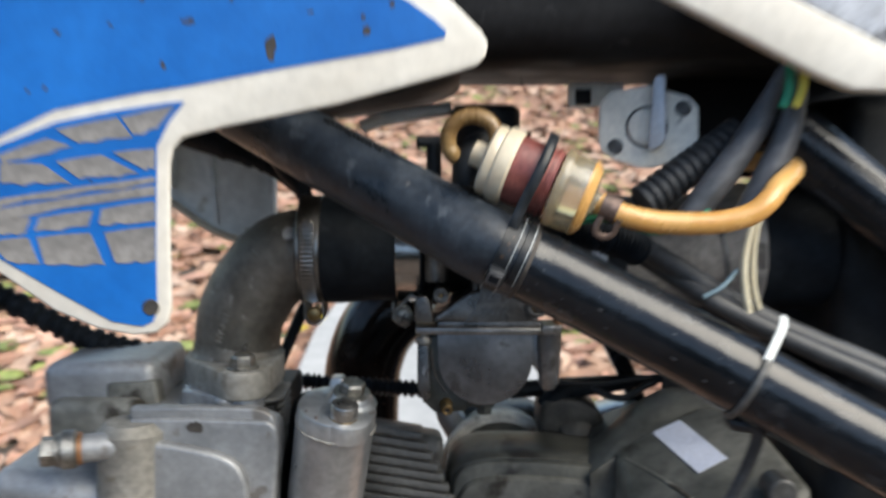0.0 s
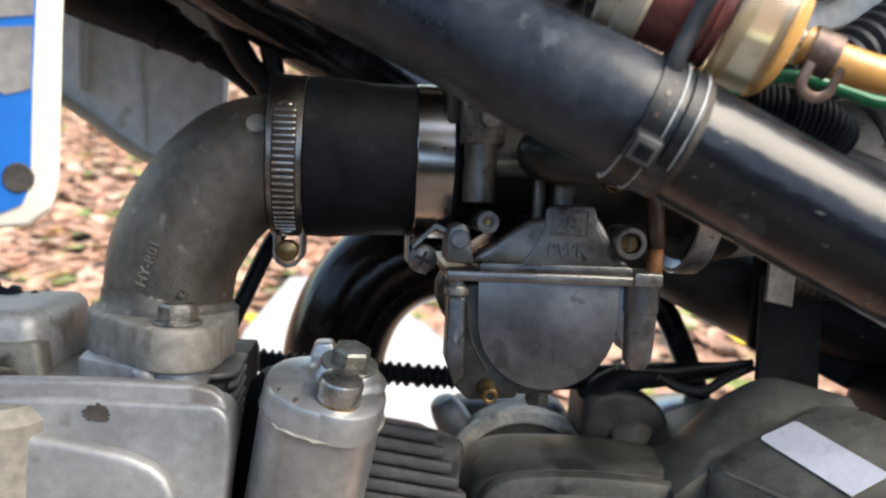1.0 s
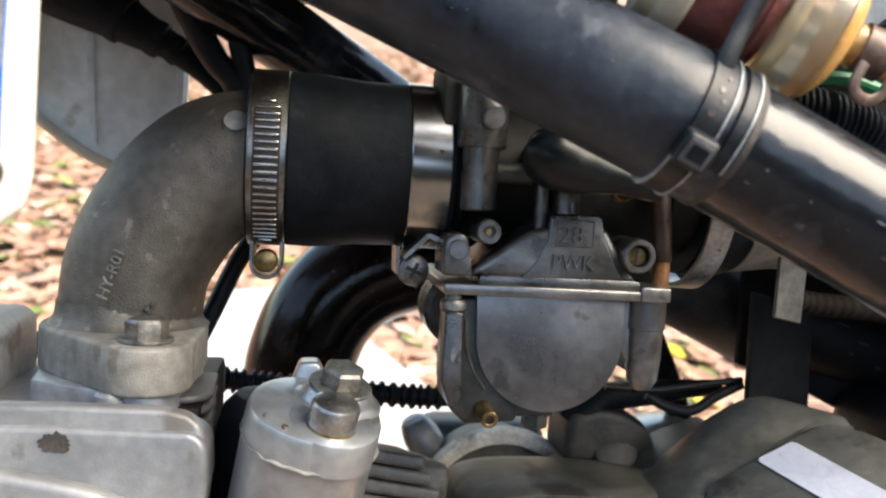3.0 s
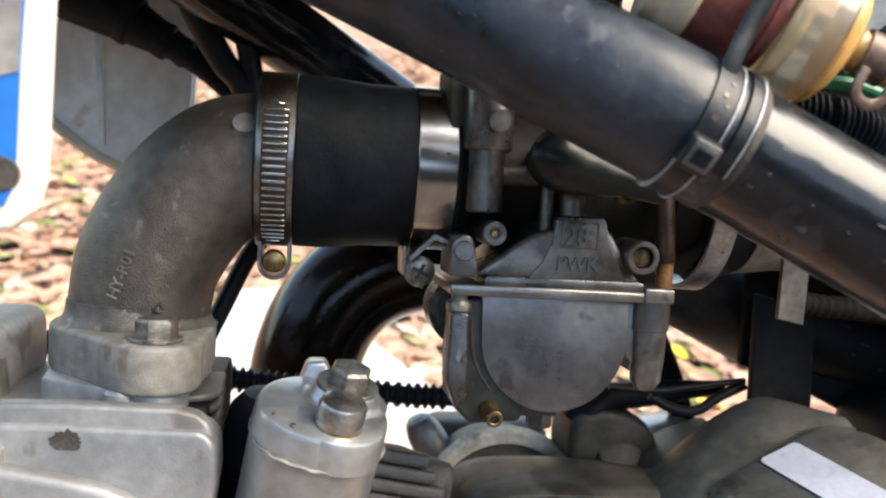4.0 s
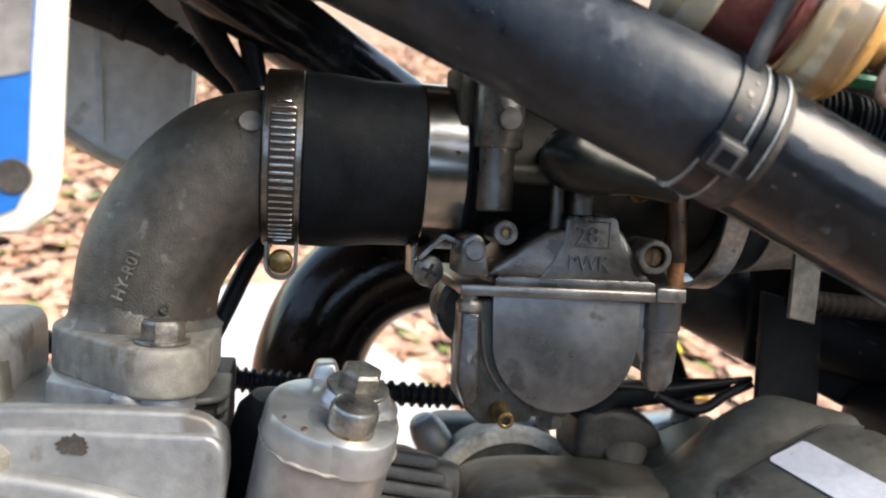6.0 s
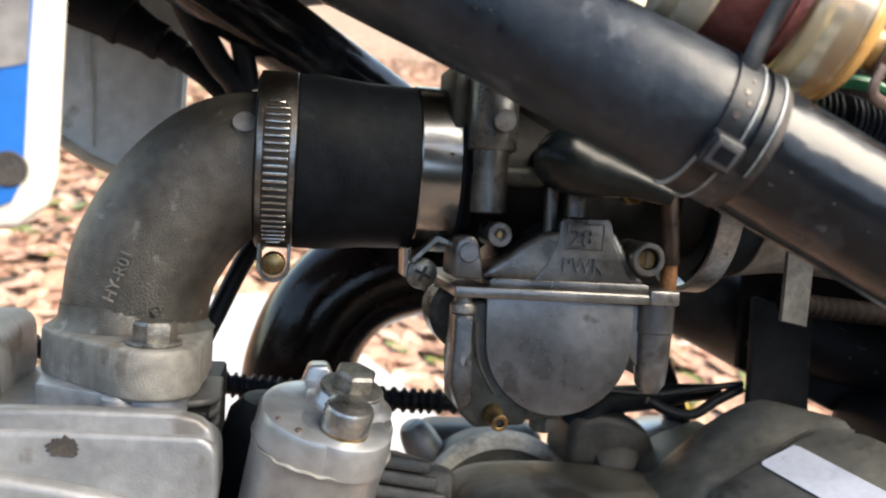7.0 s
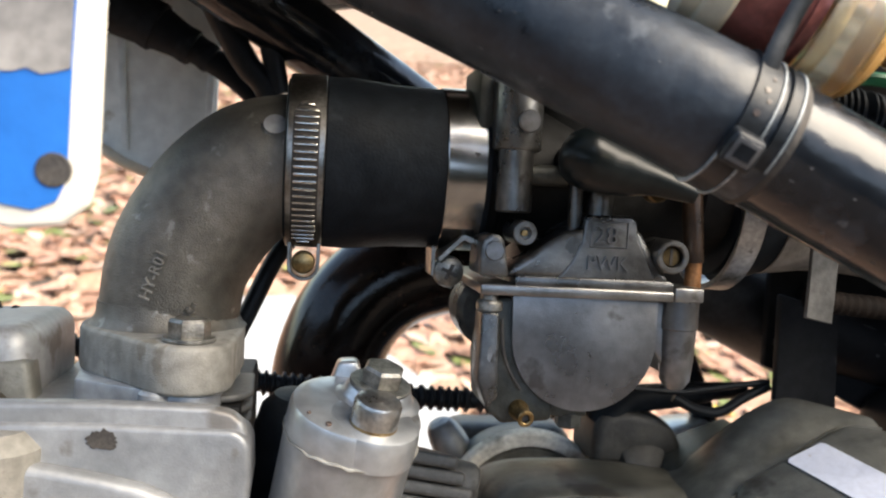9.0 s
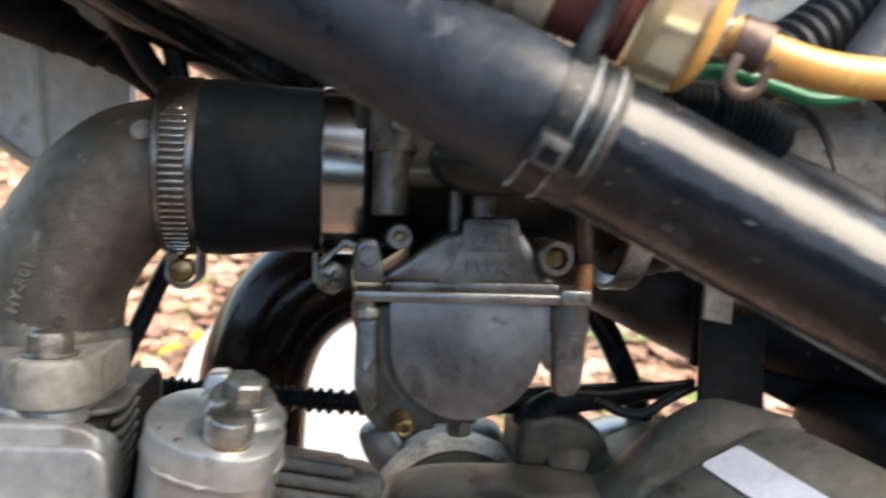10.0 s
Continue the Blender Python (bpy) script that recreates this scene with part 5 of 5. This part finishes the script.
def fuel_filter():
    t = thing("fuel_filter", "yellowed clear fuel filter with red paper core tied to the frame", "fuel filter", (38, -95, 24))
    o, d = Vector((36.5, -98, 39.4)), Vector((0.9, -0.16, -0.37)).normalized()
    part("inlet_cap", lathe([(4.5, -27), (5, -22), (12.0, -21.4), (13.0, -20.6), (13.3, -18.4), (12.9, -17.4), (13.9, -16.6), (14.2, -15.6), (14.2, -12), (13.4, -11), (0, -11)], o, d, 40), "filter_cream", t, "cream end cap")
    core = part("paper_core", lathe([(0, -11)] + [(13.0 if k % 2 else 12.75, -11 + k * 0.93) for k in range(18)] + [(0, 6)], o, d, 40), "filter_red", t, "dark red pleated paper core")
    part("core_ring", lathe([(13.0, 2.4), (13.5, 2.4), (13.5, 3.4), (13.0, 3.4)], o, d, 40, closed=True), "filter_red", core)
    part("seam_ring", lathe([(13.6, 5.4), (14.6, 5.6), (14.8, 6.4), (14.8, 8.0), (14.4, 8.8), (13.6, 9)], o, d, 40, closed=True), "filter_clear", t, "yellowed seam ring")
    part("outlet_cap", lathe([(0, 6), (13.8, 6), (14.2, 6.5), (14.2, 15.5), (13.6, 17.6), (11, 19.4), (6, 20.4), (4.2, 21), (3.9, 27), (0, 27)], o, d, 40), "filter_clear", t)
    part("amber_end", lathe([(13.7, 16.4), (14.35, 16.2), (14.3, 17.0), (13.2, 18.4), (11.2, 19.6), (10.8, 19.0)], o, d, 40, closed=True), "amber", t, "amber stained rim")
    t3 = thing("fuel_hose", "aged tan fuel hose looping from the filter to the tank", "fuel hose", (10, -70, 60), "fuel hoses")
    loop = [(12.2 + 9.6 * math.cos(radians(q)), -72 + 0.02 * (q - 90), 54.6 + 9.2 * math.sin(radians(q))) for q in range(-60, 231, 20)]
    part("hose", sweep([(14, -90, 47)] + loop + [(8, -60, 46)], 3.2, 18, 4), "amber_old", t3)
    t4 = thing("hose_connector", "black plastic T-shaped connector below the tank", "connector", (-4, -60, 40))
    part("stem", rod((-3.2, -60, 40), (0, 0, 1), 3.0, -6, 14, 0.8, 20), "plastic", t4)
    part("crossbar", rod((-4.2, -60, 54), (1, 0, 0), 2.6, -6, 6, 0.8, 20), "plastic", t4)
    part("elbow", sweep([(10, -68, 36), (11, -67, 46), (14, -64, 52), (20, -60, 54)], [6, 6.4, 5.4, 4.6], 20, 4), "plastic", t4)
    t5 = thing("breather_pipe", "cream tank breather pipe above the frame", "pipe", (-20, 20, 68))
    part("pipe", sweep([(-40, 22, 63), (-30, 20, 66.6), (-5, 20, 70.5), (4, 20, 72)], 3.6, 18, 3), "far_white", t5)
    t2 = thing("fuel_hose", "amber translucent fuel hose curving behind the frame", "fuel hose", (95, -104, 22), "fuel hoses")
    part("hose", sweep([(57, -102.5, 31.4), (64.5, -105, 27.4), (78, -105, 24.5), (97, -105, 24.2), (110, -104.6, 27), (117.5, -103, 32), (123, -97.5, 37), (131, -87, 40.6), (136.5, -75, 43), (135, -62, 44.8), (126, -52, 46)], 4.1, 22, 7), "amber", t2)
    c = part("hose_clip", lathe([(4.3, -3), (5.0, -3), (5.0, 3), (4.3, 3)], (60.6, -104, 29.4), (0.9, -0.2, -0.4), 28, closed=True), "clip", t2, "dull brown spring clip")
    part("clip_ear", sweep([(56.6, -108, 26.6), (54.8, -108, 22.6), (55.6, -107.6, 20.4), (58.6, -107, 19.4), (61.4, -107, 20.6), (62.4, -107.6, 23.4), (63.6, -108, 25.6)], 1.25, 10, 4, flat=0.5, up=(0, 1, 0)), "clip", c)



fuel_filter()


def zip_tie():
    t = thing("cable_tie", "dusty black nylon cable tie around frame tube and fuel filter", "cable tie", (20, -112, 4))
    lock = Vector((18.6, -117.4, 6.6))
    c, ax, f, s = tube_axis(min((p for p in NEAR_LINE), key=lambda p: (p - lock).length).x)
    turn = math.atan2((lock - c).dot(s), (lock - c).dot(f))
    at_lock = int(math.degrees(turn) / 5) * 5
    for off, w, low in ((0.0, 5.4, -150), (5.9, 2.8, -36)):
        def band(e0, e1, r0, r1, a0=low, a1=151):
            bm = bmesh.new()
            rows = []
            for a in range(a0, a1, 5):
                q = f * math.cos(radians(a)) + s * math.sin(radians(a))
                rows.append([bm.verts.new(c + ax * (off + e) + q * r) for e, r in ((e0, r0), (e0, r1), (e1, r1), (e1, r0))])
            for p, q in zip(rows, rows[1:]):
                for k in range(4):
                    bm.faces.new((p[k], p[(k + 1) % 4], q[(k + 1) % 4], q[k]))
            return bm
        st = part("strap", band(-w / 2 + 0.3, w / 2 - 0.3, TUBE_R - 0.1, TUBE_R + 0.8), "tie", t)
        part("edge_rib", band(w / 2 - 0.34, w / 2, TUBE_R - 0.1, TUBE_R + 1.2), "tie_edge_lit", st, "pale edge where light catches the rib")
        if off:
            part("edge_rib", band(-w / 2, -w / 2 + 0.34, TUBE_R - 0.1, TUBE_R + 1.1), "tie", st)
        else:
            # left rib painted pale below the lock and dark above, as light falls
            part("edge_rib", band(-w / 2, -w / 2 + 0.34, TUBE_R - 0.1, TUBE_R + 1.2, low, at_lock + 1), "tie_edge_lit", st, "pale edge where light catches the rib")
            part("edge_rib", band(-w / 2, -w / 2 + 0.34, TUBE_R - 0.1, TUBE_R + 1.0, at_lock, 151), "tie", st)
            for a, e, r in ((at_lock + 24, -0.6, 0.8), (at_lock + 36, 0.7, 0.55), (at_lock + 44, -0.3, 0.7), (at_lock + 56, 0.4, 0.5)):
                q = f * math.cos(radians(a)) + s * math.sin(radians(a))
                part("dirt_spot", rod(c + ax * e + q * (TUBE_R + 0.7), q, r, 0, 0.25, 0.08, 7), "brown_tube", st, "brown dirt")
    hc = c + (f * math.cos(turn) + s * math.sin(turn)) * (TUBE_R + 2.6)
    m = Matrix.Translation(hc) @ Matrix(((ax.x, -f.x, s.x, 0), (ax.y, -f.y, s.y, 0), (ax.z, -f.z, s.z, 0), (0, 0, 0, 1))) @ Matrix.Rotation(-turn, 4, "X")
    hd = part("lock", prism([(-3.2, -3.3), (3.2, -3.3), (3.4, 0), (3.2, 3.3), (-3.2, 3.3), (-3.4, 0)], -2.2, 2.4, 0.9, 3, m), "tie", t, "square locking head")
    part("lock_rim", prism([(-2.5, -2.2), (2.5, -2.2), (2.5, 2.6), (-2.5, 2.6)], -2.6, -2.1, 0.2, 2, m), "sleeve", hd)
    # flat black plate that stands for the shade in the slot
    part("lock_slot", prism([(-1.7, -1.2), (1.7, -1.2), (1.7, 1.8), (-1.6, 1.8)], -2.85, -2.5, 0, 1, m), "rubber", hd)
    part("tail", sweep([(24, -112, 18), (26, -113, 25), (29, -113, 32), (33, -113.5, 40), (36.5, -112, 47), (39.5, -107, 53), (41.5, -98, 56)], 1.9, 10, 5, flat=0.35, up=(0, 1, 0)), "tie", t)


zip_tie()


def second_tie():
    t = thing("cable_tie", "thin pale cable tie holding cables to the frame tube", "cable tie", (118, -110, -40))
    c, ax, f, s = tube_axis(108)
    ring = [c + (f * math.cos(radians(a)) + s * math.sin(radians(a))) * (TUBE_R + 0.8) for a in range(-110, 41, 10)]
    part("strap", sweep(ring, 1.3, 8, 2), "strap", t)
    top = [c + f * 11.4 + s * 9.4, c + f * 9.4 + s * 15, c + f * 6 + s * 22, c + s * 25]
    part("tag", sweep(top, 1.5, 10, 4, flat=0.4, up=(0, 1, 0)), "far_white", t, "white tie end")
    part("twist", sweep([ring[0], ring[0] + Vector((2, -3, -4)), ring[0] + Vector((10, -4, -7)), ring[0] + Vector((6, 0, -26)), ring[0] + Vector((-4, 4, -50))], [1.5, 2.6, 2.4, 2.2, 2.2], 10, 5), "sleeve_dark", t, "twisted cable end")


second_tie()


# ---------------------------------------------------------------- wiring
TAPED = [(-164.3, 84, 76), (-152.4, 84, 70), (-140.3, 84, 64), (-127.4, 84, 57.9), (-115.9, 84, 52), (-103.8, 84, 46), (-91.4, 84, 37.5), (-82.5, 84, 29.1)]


def wiring():
    t = thing("wiring_harness", "grey vinyl wire sleeves with loose coloured wires by the tank", "wiring", (115, -72, 25))
    part("sleeve", sweep([(136, -70, 82), (122, -72, 58), (108, -74, 38), (97, -75, 24)], [4.4, 5.4, 6.0, 5.4], 20, 5), "sleeve", t)
    part("sleeve", sweep([(138, -74, 78), (134, -76, 58), (126, -78, 40), (116, -80, 22)], [3.6, 5, 5.6, 5], 20, 5), "sleeve", t)
    for name, pts, r in (("wire_white", [(124, -84, 34), (117, -88, 22), (114, -90, 5), (117, -90, -14)], 1.3),
                         ("wire_white", [(126, -84, 34), (119, -88, 20), (118, -89, 2), (121, -88, -10)], 0.9),
                         ("wire_blue", [(112, -88, 5), (106, -90, -1), (99, -90, -5)], 1.0),
                         ("wire_yellow", [(134, -88, 84), (133.5, -90, 74), (131, -90, 66)], 1.7),
                         ("wire_green", [(130, -86, 82), (129, -88, 72), (127, -88, 66)], 1.9)):
        part("wire", sweep(pts, r, 10, 5), name, t)
    t2 = thing("corrugated_sleeve", "short black corrugated wire sleeve beneath the fuel tap", "conduit", (90, -60, 36))
    bm = ribbed((80, -66, 29), (122, -56, 58), 5.6, 7.4, 4.0)
    part("sleeve", bm, "sleeve_dark", t2)
    t9 = thing("black_bellows", "short black ribbed rubber sleeve tucked behind the frame tube", "rubber sleeve", (64, -86, 12))
    part("sleeve", corrugated([(46, -82, 19), (54, -85, 18.6), (62, -86.4, 17.4), (70, -86, 15.4), (76, -83, 12)], 5.6, 6.8, 1.4), "rubber", t9)
    part("cuff", sweep([(40, -78, 19.4), (44, -81, 19.2), (48, -83, 18.8)], 6.4, 16, 4), "plastic", t9)
    t3 = thing("green_wire", "thin green wire looping under the fuel hose", "wire", (80, -84, 18))
    part("wire", sweep([(46, -92, 21), (51.3, -95, 24.4), (60.8, -96, 25), (70.7, -96, 22.6), (79.4, -96, 20.4), (90.5, -94, 22.4), (100, -90, 27)], 1.5, 10, 6), "wire_green", t3)
    t6 = thing("cable_bundle", "dusty grey cables tied along the frame tube", "cables", (130, -84, -18))
    part("cable", sweep([(78, -52, 14), (96, -76, 2), (112, -82, -8), (136, -86, -20), (170, -92, -34), (230, -96, -62)], 4.6, 16, 5), "sleeve_dark", t6)
    part("cable", sweep([(84, -56, 6), (100, -84, -5), (114, -88, -12.5), (136, -92, -23), (170, -97, -38), (230, -100, -68)], 3.8, 16, 5), "sleeve_dark", t6)
    t7 = thing("black_hose", "black corrugated rubber hose lying behind the rocker cover", "hose", (-180, 20, -30))
    part("hose", corrugated([(-270, 20, -2), (-226, 20, -22), (-198, 20, -36), (-178, 20, -45), (-140, 24, -56)], 5.0, 6.6, 2.6), "rubber", t7)
    t8 = thing("switch_wires", "two thin black wires leading from the engine switch", "wires", (96, 40, -72))
    part("wire", sweep([(62, 40, -72), (80, 40, -73), (90, 40, -72), (104, 40, -70), (116, 40, -68.5)], 1.3, 10, 5), "plastic", t8)
    part("wire", sweep([(80, 44, -76), (88, 42, -80), (97, 40, -80.5), (106, 40, -75), (116, 40, -70)], 2.0, 10, 5), "plastic", t8)
    t4 = thing("black_cables", "pair of black control cables running up past the intake elbow", "cables", (-70, 58, 20))
    part("cable", sweep([(-100.8, 60, 68.8), (-98.2, 60, 61.1), (-91.8, 60, 49.7), (-85, 60, 39.2), (-76.9, 60, 29), (-62, 56, -8)], [4.6, 4.8, 5.0, 4.6, 4], 16, 6), "plastic", t4)
    part("cable", sweep([(-80.2, 60, 69), (-78.9, 60, 54.9), (-76.4, 60, 43), (-73.4, 60, 29.9)], 4.0, 16, 6), "plastic", t4)
    part("cable", sweep([(-64, 24, -18), (-71, 22, -28), (-79, 20, -46), (-86, 20, -62), (-92, 20, -80)], 3.0, 14, 5), "plastic", t4)
    t5 = thing("taped_harness", "thick black wiring harness wrapped in ragged tape", "harness", (-120, 80, 60))
    part("harness", sweep(TAPED, [16, 14, 12, 10, 7.6, 5.4, 4.6, 4], 20, 6), "rubber", t5)
    for q, d, r in ((3, 0.35, 9.6), (4, 0.5, 7.0), (5, 0.1, 5.6)):
        p0, p1 = Vector(TAPED[q]), Vector(TAPED[q + 1])
        part("tape_end", lathe([(r, -3), (r + 0.15, -2.6), (r + 0.4, 0.4), (r + 0.2, 2.0), (r - 0.4, 2.6)], p0.lerp(p1, d), p1 - p0, 15), "rubber", t5)


wiring()
